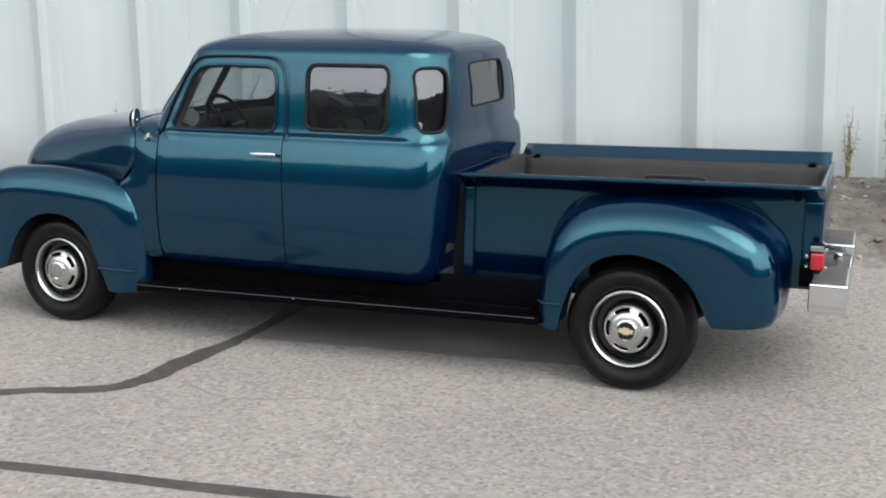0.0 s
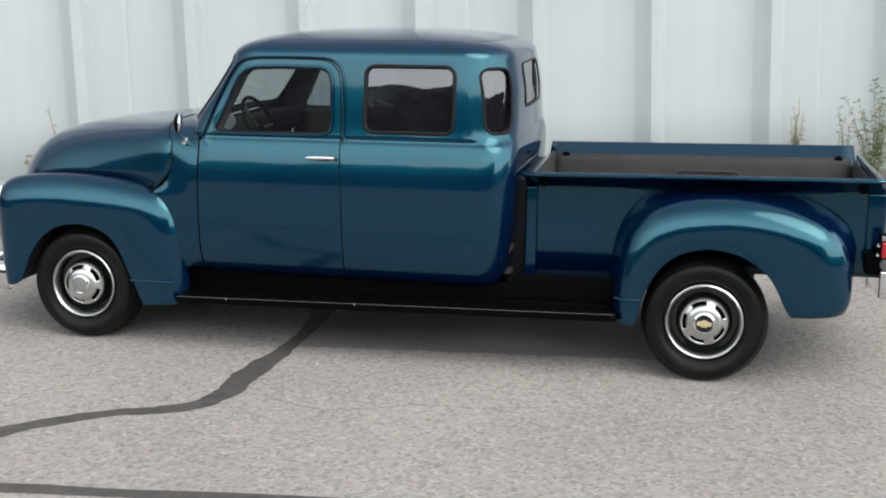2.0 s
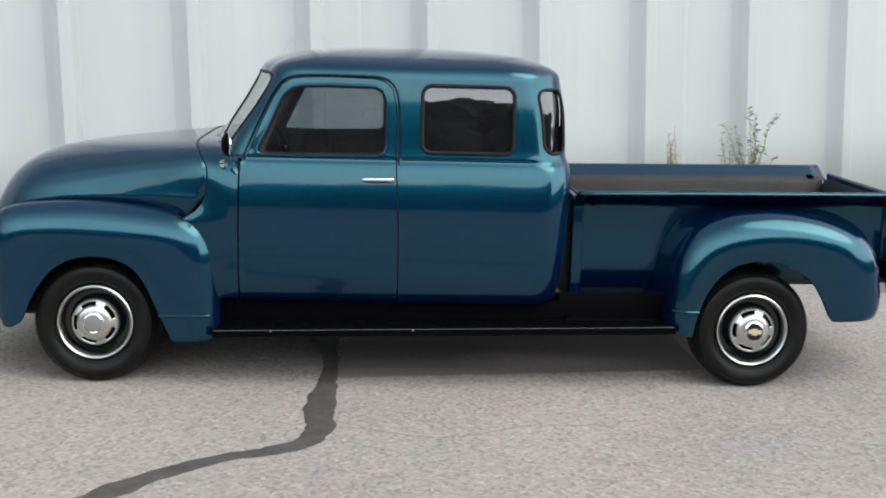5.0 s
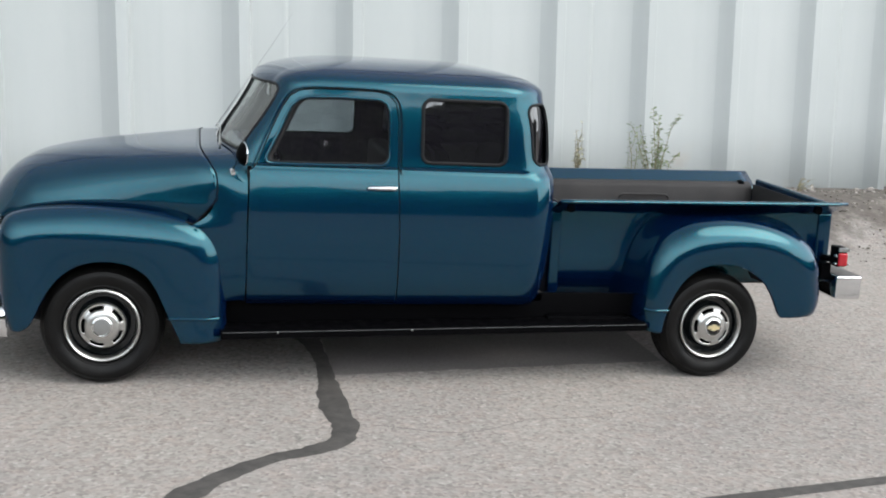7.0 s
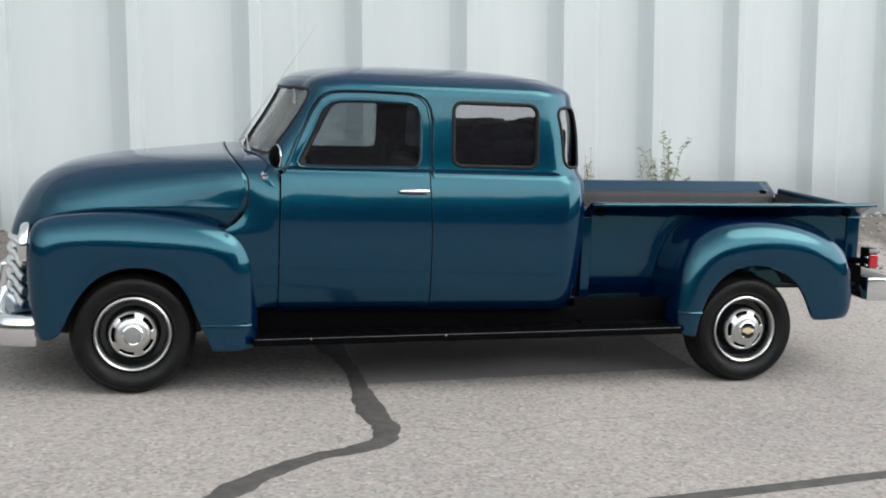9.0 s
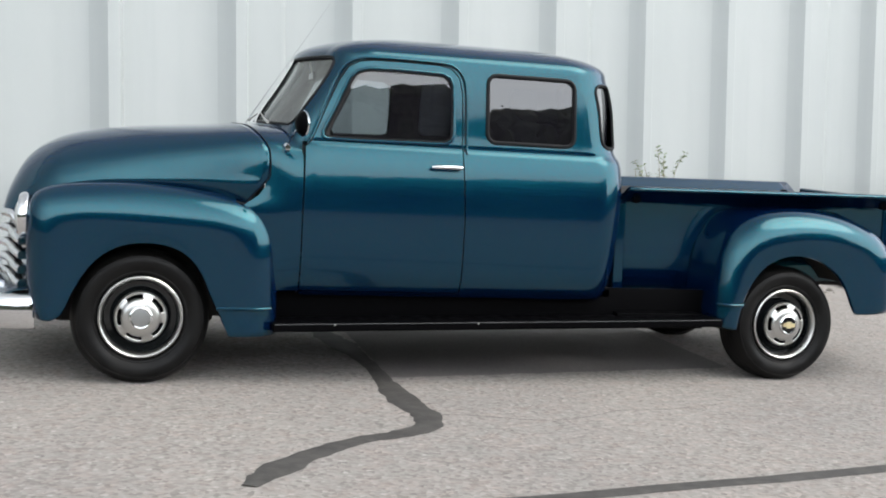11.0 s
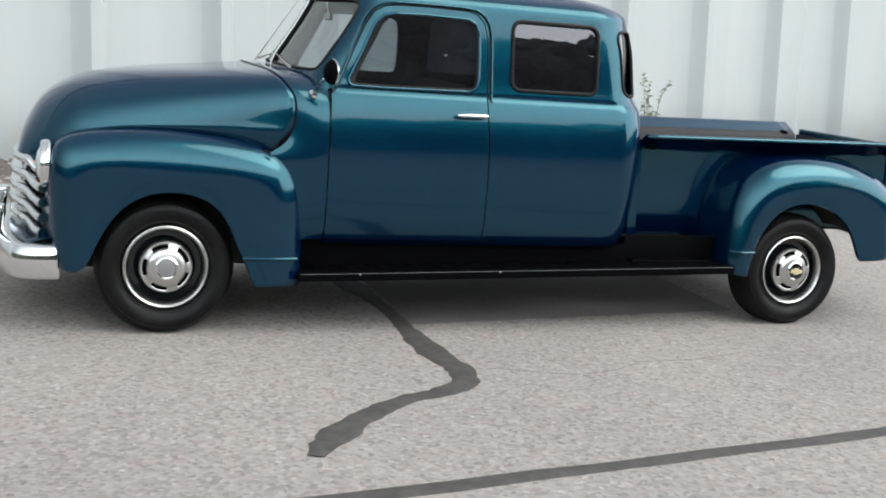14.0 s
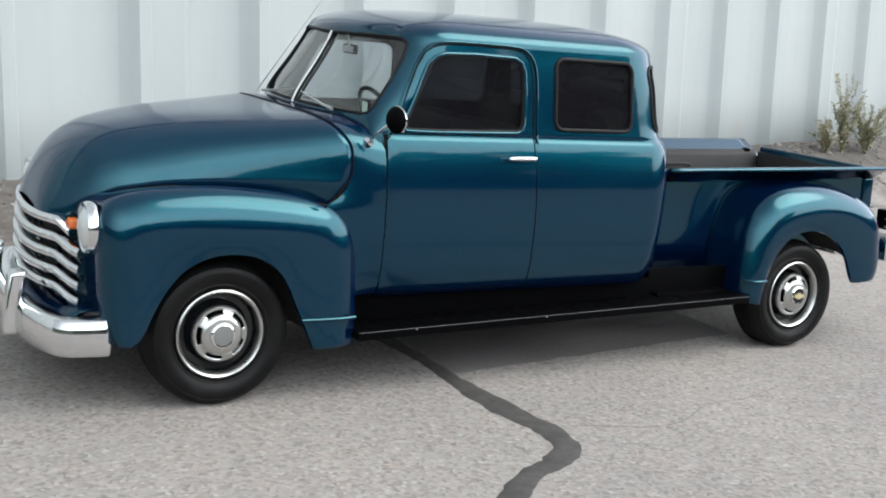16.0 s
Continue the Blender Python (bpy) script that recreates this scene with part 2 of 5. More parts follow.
def tube(path, r, n=8, closed=False):
    """Verts and faces of a round bar along a path; r may be a list."""
    p = np.array(path, float)
    m = len(p)
    rad = np.full(m, r) if np.isscalar(r) else np.array(r, float)
    tan = (np.roll(p, -1, 0) - np.roll(p, 1, 0)) if closed else np.gradient(p, axis=0)
    tan /= np.linalg.norm(tan, axis=1)[:, None]
    up = np.array([0.13, 0.31, 0.94])
    verts = []
    a = np.cross(tan[0], up)
    for i in range(m):
        a = a - (a @ tan[i]) * tan[i]
        a /= np.linalg.norm(a)
        b = np.cross(tan[i], a)
        for k in range(n):
            w = 2 * math.pi * k / n
            verts.append(p[i] + rad[i] * (math.cos(w) * a + math.sin(w) * b))
    faces = grid_faces(m, n, True)
    if closed:
        faces += [((m - 1) * n + j, (m - 1) * n + (j + 1) % n, (j + 1) % n, j) for j in range(n)]
    else:
        faces += [tuple(range(n - 1, -1, -1)), tuple((m - 1) * n + k for k in range(n))]
    return verts, faces


def lathe(profile, n=48):
    """A turned shape round the y axis; profile: (radius, y)."""
    verts = [(r * math.cos(2 * math.pi * k / n), y, r * math.sin(2 * math.pi * k / n)) for r, y in profile for k in range(n)]
    return verts, grid_faces(len(profile), n, True)


def rounded(x0, x1, z0, z1, r, n=6):
    """The outline of a rectangle with round corners."""
    out = []
    for cx, cz, a in ((x1 - r, z1 - r, 0), (x0 + r, z1 - r, 90), (x0 + r, z0 + r, 180), (x1 - r, z0 + r, 270)):
        for k in range(n + 1):
            w = radians(a + 90 * k / n)
            out.append((cx + r * math.cos(w), cz + r * math.sin(w)))
    return out


def inside(poly, x, z):
    odd = False
    for (ax, az), (bx, bz) in zip(poly, poly[1:] + poly[:1]):
        if (az > z) != (bz > z) and x < (bx - ax) * (z - az) / (bz - az) + ax:
            odd = not odd
    return odd


# ---- setting: sloping lot, gravel bank, ribbed metal wall ----
WALL_AT = Vector((4.4226, 5.5246, 0))
WALL_TURN = radians(9.47)
ALONG = Vector((math.cos(WALL_TURN), math.sin(WALL_TURN), 0))
OUT = Vector((math.sin(WALL_TURN), -math.cos(WALL_TURN), 0))
BAY = 1.1496
BANK, WALL_FOOT = 1.9, 0.50


def lot_z(x):
    return -0.0384 * 14 * math.tanh(x / 14)


def wall_foot(a):
    """The height of the wall's foot, a along it."""
    heap = min(max((a - 4.5) / 1.1, 0.0), 1.0)
    return WALL_FOOT - 0.05 * min(max(a, 0.0), 4.5) + 0.165 * heap * heap * (3 - 2 * heap)


def ground_z(x, y):
    """The height of the ground in the world."""
    away = (Vector((x, y, 0)) - WALL_AT).dot(OUT)
    t = min(max((BANK - away) / BANK, 0), 1)
    rise = min(t ** 1.25 * (3 - 2 * t), 1.0)
    z = lot_z(x) + CLIMB * max(0.0, min(y, 3.4))
    z = z + (wall_foot((Vector((x, y, 0)) - WALL_AT).dot(ALONG)) - z) * rise
    if 0 < t < 1:
        z += 0.05 * math.sin(math.pi * t) * (noise.noise((x * 0.9, y * 0.9, 3)) + 0.5 * noise.noise((x * 2.7, y * 2.7, 8)))
    return z


def bank_at(a, away):
    """The place on the bank, a along the wall and away in front of it."""
    p = WALL_AT + ALONG * a + OUT * away
    return Vector((p.x, p.y, ground_z(p.x, p.y)))


def build_ground():
    far = [-500, -250, -120, -70, -40]
    us = far + list(np.arange(-24, 30, 0.3)) + [32, 40, 60, 100, 200, 500]
    ws = [-40, -15, -6, -3, -1, -0.5] + list(np.arange(0, 2.4, 0.1)) + list(np.arange(2.4, 8, 0.2)) + list(np.arange(8, 18, 0.6)) + [20, 26, 35, 50, 80, 160, 400]
    verts = []
    for u in us:
        for w in ws:
            p = WALL_AT + ALONG * u + OUT * w
            verts.append((p.x, p.y, ground_z(p.x, p.y)))
    m = material("weathered_asphalt", (0.3, 0.28, 0.26), 0.9)
    n, l = m.node_tree.nodes, m.node_tree.links
    stone = n.new("ShaderNodeTexVoronoi")
    stone.inputs["Scale"].default_value = 52
    c = n.new("ShaderNodeTexCoord")
    l.new(c.outputs["Object"], stone.inputs["Vector"])
    chips = ramp(m, stone.outputs["Color"], [(0.0, (0.168, 0.154, 0.144)), (0.35, (0.256, 0.235, 0.220)), (0.8, (0.312, 0.286, 0.267)), (1.0, (0.39, 0.363, 0.345))])
    grit = ramp(m, noise_node(m, 26, 5, 0.7), [(0.3, (0.84, 0.84, 0.84)), (0.7, (1.06, 1.055, 1.05))])
    blot = ramp(m, noise_node(m, 0.55, 4), [(0.3, (0.86, 0.86, 0.87)), (0.7, (1.06, 1.05, 1.03))])
    hue = ramp(m, noise_node(m, 11, 4, 0.7), [(0.3, (0.97, 1.01, 1.0)), (0.5, (1.0, 1.0, 1.0)), (0.7, (1.05, 0.985, 0.96))])
    asphalt = mix(m, 1.0, mix(m, 1.0, mix(m, 1.0, chips, grit, "MULTIPLY"), blot, "MULTIPLY"), hue, "MULTIPLY")
    soil = ramp(m, noise_node(m, 7, 8, 0.7), [(0.25, (0.047, 0.041, 0.035)), (0.55, (0.106, 0.093, 0.082)), (0.8, (0.187, 0.170, 0.151))])
    dot, add, sub = n.new("ShaderNodeVectorMath"), n.new("ShaderNodeMath"), n.new("ShaderNodeMath")
    dot.operation = "DOT_PRODUCT"
    l.new(c.outputs["Object"], dot.inputs[0])
    dot.inputs[1].default_value = OUT
    sub.operation, sub.inputs[1].default_value = "SUBTRACT", WALL_AT.dot(OUT)
    l.new(dot.outputs["Value"], sub.inputs[0])
    l.new(sub.outputs[0], add.inputs[0])
    l.new(value_ramp(m, noise_node(m, 1.7, 6, 0.65), -0.8, 0.8), add.inputs[1])
    edge = value_ramp(m, add.outputs[0], 1.0, 0.0, 1.25, 2.0)
    shade(m, mix(m, edge, asphalt, soil), None, mix(m, 0.5, stone.outputs["Distance"], noise_node(m, 40, 4)), 0.42, 0.006)
    g = part("ground", verts, grid_faces(len(us), len(ws)), m, sharp=180)
    return tagged(g, "weathered grey asphalt lot rising into a gravel bank", "ground", kind="structure")


build_ground()

TAR = material("crack_filler", (0.1, 0.098, 0.095), 0.75)
shade(TAR, ramp(TAR, noise_node(TAR, 14, 6), [(0.3, (0.036, 0.033, 0.031)), (0.75, (0.075, 0.069, 0.063))]), None, noise_node(TAR, 50, 3), 0.3, 0.004)


def tar_band(name, line, widths, seed, label, mat=TAR, proud=0.006):
    """A poured strip of crack filler over the lot; the line is in the truck's own plan."""
    p = spline(line, 90)
    w = np.interp(np.linspace(0, 1, 90), np.linspace(0, 1, len(widths)), widths)
    tan = np.gradient(p, axis=0)
    tan /= np.linalg.norm(tan, axis=1)[:, None]
    nor = np.stack([-tan[:, 1], tan[:, 0]], 1)
    verts, rows = [], 6
    for i in range(90):
        for j in range(rows):
            s = (j / (rows - 1) - 0.5)
            jag = 1 + 0.3 * noise.noise((i * 0.31, seed + (j > 2) * 9.0, 0)) + 0.24 * noise.noise((i * 1.1, seed + (j > 2) * 5.0, 3))
            q = p[i] + nor[i] * s * w[i] * jag
            v = SLOPE @ Vector((q[0], q[1], 0))
            verts.append((v.x, v.y, ground_z(v.x, v.y) + (0.0012 if j in (0, rows - 1) else proud)))
    ob = part(name, verts, grid_faces(90, rows), mat, sharp=180)
    return tagged(ob, label, "crack seal", kind="structure")


tar_band("crack_seal", [(1.16, 1.5), (1.25, 0.8), (1.285, 0.4), (1.272, -0.06), (1.258, -0.36), (1.262, -0.6), (1.275, -0.78), (1.262, -0.93), (1.19, -1.075), (1.06, -1.165), (0.87, -1.26), (0.62, -1.49), (0.43, -1.74), (0.34, -1.9)],
         [0.1, 0.18, 0.19, 0.12, 0.095, 0.1, 0.13, 0.17, 0.15, 0.13, 0.125, 0.1, 0.12, 0.15, 0.06], 2.0, "winding strip of dark crack filler on the asphalt")
tar_band("crack_seal", [(-7, -3.36), (-4, -2.84), (-2, -2.57), (-0.54, -2.40), (0.3, -2.31), (1.3, -2.165), (2.1, -2.06), (2.8, -1.95), (4.2, -1.72), (6, -1.5), (9, -1.1)],
         [0.12, 0.105, 0.11, 0.1, 0.11, 0.09, 0.095, 0.085, 0.085, 0.075, 0.08], 7.0, "long straight strip of dark crack filler on the asphalt")

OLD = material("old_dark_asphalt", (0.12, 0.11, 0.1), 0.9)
# old asphalt, toned down further to deepen the shade painted under the truck
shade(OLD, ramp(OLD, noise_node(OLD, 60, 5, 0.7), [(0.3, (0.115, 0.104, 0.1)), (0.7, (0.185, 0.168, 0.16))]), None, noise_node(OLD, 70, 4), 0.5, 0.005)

tar_band("hairline_crack", [(1.33, -0.79), (1.45, -0.81), (1.56, -0.85), (1.68, -0.91), (1.8, -0.945), (1.93, -0.945), (2.06, -0.89), (2.18, -0.82), (2.31, -0.755), (2.55, -0.75), (2.88, -0.66)],
         [0.002, 0.008, 0.004, 0.006, 0.002, 0.005, 0.0015], 4.3, "thin hairline crack in the asphalt", OLD, 0.002)


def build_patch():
    """A darker old slab of asphalt beside the winding crack, with a nearly straight near edge; its colour also holds
    some of the truck's shade.
    """
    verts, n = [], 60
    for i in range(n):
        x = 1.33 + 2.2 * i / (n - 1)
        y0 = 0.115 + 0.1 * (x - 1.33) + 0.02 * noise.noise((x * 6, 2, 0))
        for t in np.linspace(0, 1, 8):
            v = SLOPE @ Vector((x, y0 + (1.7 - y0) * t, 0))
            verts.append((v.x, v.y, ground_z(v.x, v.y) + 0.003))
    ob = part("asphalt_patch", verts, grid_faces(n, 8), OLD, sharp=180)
    return tagged(ob, "darker old asphalt slab with a straight edge, its tone deepened as truck shade", "pavement", kind="structure")


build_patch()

SIDING = material("white_ribbed_siding", (0.72, 0.74, 0.75), 0.55)
_low = noise_node(SIDING, 0.7, 5, 0.6, (1, 1, 0.25))
_streak = noise_node(SIDING, 6.0, 5, 0.6, (1, 1, 0.06))
_c = mix(SIDING, value_ramp(SIDING, _streak, 0.0, 0.35, 0.45, 0.8), ramp(SIDING, _low, [(0.3, (0.366, 0.393, 0.390)), (0.7, (0.403, 0.428, 0.425))]), (0.334, 0.361, 0.360))
_sep = SIDING.node_tree.nodes.new("ShaderNodeSeparateXYZ")
_tc = SIDING.node_tree.nodes.new("ShaderNodeTexCoord")
SIDING.node_tree.links.new(_tc.outputs["Object"], _sep.inputs["Vector"])
_mul = SIDING.node_tree.nodes.new("ShaderNodeMath")
_mul.operation = "MULTIPLY"
SIDING.node_tree.links.new(value_ramp(SIDING, _sep.outputs["Z"], 1.0, 0.0, 0.0, 0.45), _mul.inputs[0])
SIDING.node_tree.links.new(value_ramp(SIDING, noise_node(SIDING, 1.3, 5, 0.6), 0.0, 0.55, 0.6, 0.8), _mul.inputs[1])
shade(SIDING, mix(SIDING, _mul.outputs[0], _c, (0.42, 0.32, 0.21)), None, noise_node(SIDING, 1.2, 3), 0.15, 0.05)


def build_wall():
    """Sheets of siding three bays wide; each bay has one deep rib."""
    wall = new("wall_back")
    wall.matrix_world = Matrix.Translation(WALL_AT + Vector((0, 0, WALL_FOOT))) @ Matrix.Rotation(WALL_TURN, 4, "Z")
    tagged(wall, "white ribbed metal siding wall of a warehouse", "wall", kind="structure")
    rib = [(-0.42, 0.0), (-0.36, 0.001), (-0.3, 0.004), (-0.24, 0.010), (-0.19, 0.019), (-0.15, 0.030), (-0.145, 0.032), (-0.07, 0.0885), (-0.003, 0.139), (0.0, 0.141), (0.1, 0.141), (0.104, 0.138),
           (0.145, 0.01), (0.155, 0.003), (0.18, 0.0)]
    lap, first = 0.5, -0.081
    line = [(0.0, 0.0), (0.03, 0.0)] + [(k * BAY - lap + a, d) for k in (1, 2, 3) for a, d in rib] + [(3 * BAY - 0.03, 0.0), (3 * BAY + 0.02, 0.004)]
    shift = lap + first
    hs = [-0.9, 0.6, 1.5, 2.4, 3.4, 5.2]
    verts = [(a, -(d + 0.004), h) for h in hs for i, (a, d) in enumerate(line)]
    me = None
    for s in range(-5, 9):
        # each sheet starts and ends in the flat of a bay, lapped over its neighbour
        if me is None:
            sheet = part("siding_sheet", verts, grid_faces(len(hs), len(line)), SIDING, wall, "", True, 18, 0.003)
            me = sheet.data
        else:
            sheet = new("siding_sheet", me)
            sheet.parent = wall
            md = sheet.modifiers.new("sheet", "SOLIDIFY")
            md.thickness, md.offset = 0.003, -1
        sheet.location = (s * 3 * BAY + shift, 0, 0)
    core = box_bm((-5 * 3 * BAY + shift, 0.03, -1.3), (9 * 3 * BAY + shift, 0.25, 5.2), 0)
    part_bm("wall_core", core, material("wall_core", (0.4, 0.4, 0.4), 0.9), wall, smooth=False)
    roof = box_bm((-5 * 3 * BAY + shift - 0.2, -0.25, 5.2), (9 * 3 * BAY + shift + 0.2, 14, 5.4), 0.01)
    part_bm("roof", roof, material("roof_edge", (0.5, 0.52, 0.53), 0.6), wall, smooth=False)
    return wall


build_wall()

PEBBLE = material("gravel", (0.2, 0.185, 0.165), 0.9)
_g = PEBBLE.node_tree.nodes.new("ShaderNodeNewGeometry")
shade(PEBBLE, ramp(PEBBLE, _g.outputs["Random Per Island"], [(0.0, (0.068, 0.061, 0.054)), (0.5, (0.170, 0.155, 0.136)), (0.85, (0.281, 0.259, 0.234)), (1.0, (0.425, 0.399, 0.374))]))


def build_gravel():
    rng = random.Random(11)
    base = bmesh.new()
    bmesh.ops.create_icosphere(base, subdivisions=1, radius=1)
    bv, bf = [v.co.copy() for v in base.verts], [[v.index for v in f.verts] for f in base.faces]
    base.free()
    verts, faces = [], []
    for i in range(4200):
        a = rng.uniform(-9, 14)
        away = abs(rng.gauss(0, 0.75)) + 0.05 if rng.random() < 0.8 else rng.uniform(1.0, 2.6)
        p = bank_at(a, away)
        r = rng.uniform(0.008, 0.02) if rng.random() < 0.93 else rng.uniform(0.02, 0.045)
        turn = Euler((rng.uniform(0, 6), rng.uniform(0, 6), rng.uniform(0, 6))).to_matrix()
        sq = Vector((rng.uniform(0.7, 1.3), rng.uniform(0.7, 1.2), rng.uniform(0.4, 0.8)))
        k = len(verts)
        for c in bv:
            q = turn @ c
            verts.append(p + Vector((q.x * sq.x, q.y * sq.y, q.z * sq.z + 0.25)) * r)
        faces += [tuple(k + j for j in f) for f in bf]
    me = bpy.data.meshes.new("gravel")
    me.from_pydata(verts, [], faces)
    me.materials.append(PEBBLE)
    ob = new("gravel", me)
    return tagged(ob, "loose grey and brown gravel on the bank", "gravel", kind="stuff")


build_gravel()


def leaf_material(name, a, b):
    m = material(name, a, 0.7)
    g = m.node_tree.nodes.new("ShaderNodeNewGeometry")
    return shade(m, ramp(m, g.outputs["Random Per Island"], [(0.0, a), (0.6, b), (1.0, (b[0] * 1.5, b[1] * 1.3, b[2] * 1.4))]))


GREEN = leaf_material("weed_leaf", (0.1, 0.14, 0.06), (0.18, 0.23, 0.11))
DRY = leaf_material("dry_weed_leaf", (0.12, 0.12, 0.055), (0.27, 0.25, 0.14))
DULL = leaf_material("dull_weed_leaf", (0.185, 0.19, 0.11), (0.35, 0.345, 0.225))
STALK = material("weed_stalk", (0.2, 0.17, 0.1), 0.8)
shade(STALK, ramp(STALK, noise_node(STALK, 20, 3), [(0.3, (0.13, 0.12, 0.06)), (0.7, (0.26, 0.21, 0.13))]))


def weed(a, away, height, spread, stems, leaves, leaf, mat, seed, label):
    """A weed: thin curved stalks with small pointed leaves along them."""
    rng = random.Random(seed)
    root = new("weed")
    root.location = bank_at(a, away) - Vector((0, 0, 0.01))
    tagged(root, label, "weed", "weeds along the wall")
    lv, lf = [], []
    for i in range(stems):
        ang, lean = rng.uniform(0, 6.28), rng.uniform(0.15, 1.0) * spread
        h = height * rng.uniform(0.5, 1.0) if i else height
        pts = []
        for t in np.linspace(0, 1, 7):
            pts.append((math.cos(ang) * lean * t ** 1.5 * 0.8 + rng.uniform(-1, 1) * 0.02, math.sin(ang) * lean * 0.6 * t ** 1.5 + rng.uniform(-1, 1) * 0.02, h * t))
        part("stalk", *tube(pts, list(np.linspace(0.006, 0.002, 7)), 5), STALK, root, merge=0)
        fine = spline(pts, 30)
        for j in range(leaves):
            q = fine[min(29, int(rng.random() ** 0.8 * 26) + 4)]
            w = rng.uniform(0, 6.28)
            size = leaf * rng.uniform(0.5, 1.3)
            d = Vector((math.cos(w), math.sin(w), rng.uniform(-0.3, 0.9))).normalized()
            s = d.cross(Vector((rng.uniform(-0.4, 0.4), rng.uniform(-0.4, 0.4), 1))).normalized() * size * 0.22
            o = Vector(q)
            k = len(lv)
            bend = Vector((0, 0, -0.25 * size))
            lv += [o, o + d * size * 0.45 + s, o + d * size + bend, o + d * size * 0.45 - s]
            lf += [(k, k + 1, k + 2, k + 3)]
    part("foliage", lv, lf, mat, root, merge=0, smooth=False)
    return root


weed(0.64, 1.05, 1.02, 0.33, 16, 48, 0.055, GREEN, 4, "leafy green weed growing on the bank before the wall")
weed(0.36, 1.05, 0.78, 0.1, 5, 24, 0.05, GREEN, 5, "small green weed on the bank before the wall")
weed(0.13, 0.3, 0.68, 0.14, 8, 26, 0.05, DULL, 6, "sparse grey-green weed standing against the wall")
weed(6.35, 0.85, 1.06, 0.42, 22, 110, 0.05, DULL, 8, "tall half-dried bushy weed beside the wall")
weed(6.78, 0.95, 0.72, 0.62, 28, 100, 0.05, DULL, 9, "spreading half-dried weed beside the wall")
weed(6.05, 0.8, 0.5, 0.45, 20, 80, 0.048, DULL, 10, "low half-dried weed beside the wall")
weed(-7.17, 0.25, 0.8, 0.12, 4, 14, 0.05, GREEN, 12, "thin green weed standing against the wall")
weed(-7.3, 0.45, 0.4, 0.3, 8, 22, 0.055, DRY, 13, "low yellowed weed on the bank")
weed(3.0, 0.5, 0.18, 0.25, 6, 12, 0.04, DRY, 15, "low dry tuft on the gravel bank")

# ---- across the lot: a belt of trees, seen mirrored in the paint and the glass ----
WOODS = leaf_material("dark_tree_leaf", (0.035, 0.05, 0.028), (0.07, 0.095, 0.055))


def build_woods():
    rng = random.Random(21)
    base = bmesh.new()
    bmesh.ops.create_icosphere(base, subdivisions=2, radius=1)
    bv, bf = np.array([v.co for v in base.verts]), [[v.index for v in f.verts] for f in base.faces]
    base.free()
    verts, faces, count = [], [], 0

    def add(v, f):
        nonlocal count
        verts.append(np.array(v))
        faces.extend([tuple(count + i for i in q) for q in f])
        count += len(v)

    for k in range(96):
        az = radians(-96 + 192 * (k + rng.uniform(-0.4, 0.4)) / 95)
        far = rng.uniform(38.5, 41.5)
        foot = Vector((1.5 + far * math.sin(az), -far * math.cos(az), 0))
        foot.z = ground_z(foot.x, foot.y)
        high = 10.7 + 0.075 * max(-40.0, min(math.degrees(az), 30.0)) - foot.z + 0.5 * noise.noise((az * 9, 1, 0)) + rng.uniform(-0.25, 0.25)
        # a dip in the tree line, and its end
        high -= 1.1 * math.exp(-((math.degrees(az) - 17) / 6.5) ** 2)
        if math.degrees(az) > 41.5:
            high *= 0.42
        add(*tube([foot - Vector((0, 0, 0.2)), foot + Vector((0.1, 0, high * 0.4)), foot + Vector((0, 0.1, high * 0.8))], [0.22, 0.15, 0.05], 6))
        # leafy clumps that fill an uneven crown down to the undergrowth, each with loose leaves round it
        for c in range(34):
            r = rng.uniform(0.8, 1.25)
            h = r * 0.5 if c < 9 else rng.uniform(0.1, 1.0) * (high - r)
            reach = 2.6 if c < 9 else 1.9 * (1 - (h / high - 0.42) ** 2 * 1.6)
            a = rng.uniform(0, 6.28)
            mid = np.array(foot) + np.array((math.cos(a) * reach * rng.random() ** 0.5, math.sin(a) * reach * rng.random() ** 0.5, h))
            lump = 1 + 0.3 * np.sin(bv @ np.array((rng.uniform(3, 5), rng.uniform(-5, 5), rng.uniform(-5, 5))) + rng.uniform(0, 6))
            add(mid + bv * lump[:, None] * r * np.array((1, 1, 0.85)), bf)
            for leaf in range(16):
                d = Vector((rng.gauss(0, 1), rng.gauss(0, 1), rng.gauss(0, 0.8))).normalized()
                o = Vector(mid) + d * r * rng.uniform(0.95, 1.22)
                e = Vector((rng.uniform(-1, 1), rng.uniform(-1, 1), rng.uniform(-1, 1))).normalized() * rng.uniform(0.1, 0.2)
                w = e.cross(d) * 0.6
                add([o - e, o + w, o + e, o - w], [(0, 1, 2, 3)])
    me = bpy.data.meshes.new("woods")
    me.from_pydata(np.concatenate(verts).tolist(), [], faces)
    me.materials.append(WOODS)
    return tagged(new("woods", me), "dark belt of leafy trees across the lot", "trees", kind="stuff")


build_woods()


# ---- the pickup truck; x runs from the front hub to the tail, y from the driver's side across ----
YC = 0.76
BASE = 3.69
TYRE = 0.34
truck = new("pickup_truck")
truck.matrix_world = SLOPE.copy()
tagged(truck, "metallic teal vintage pickup truck with extended cab, parked on asphalt", "pickup truck")


def side(v, s):
    """A point given with its distance from the middle, on side s (-1 the driver's)."""
    return (v[0], YC + s * v[1], v[2])


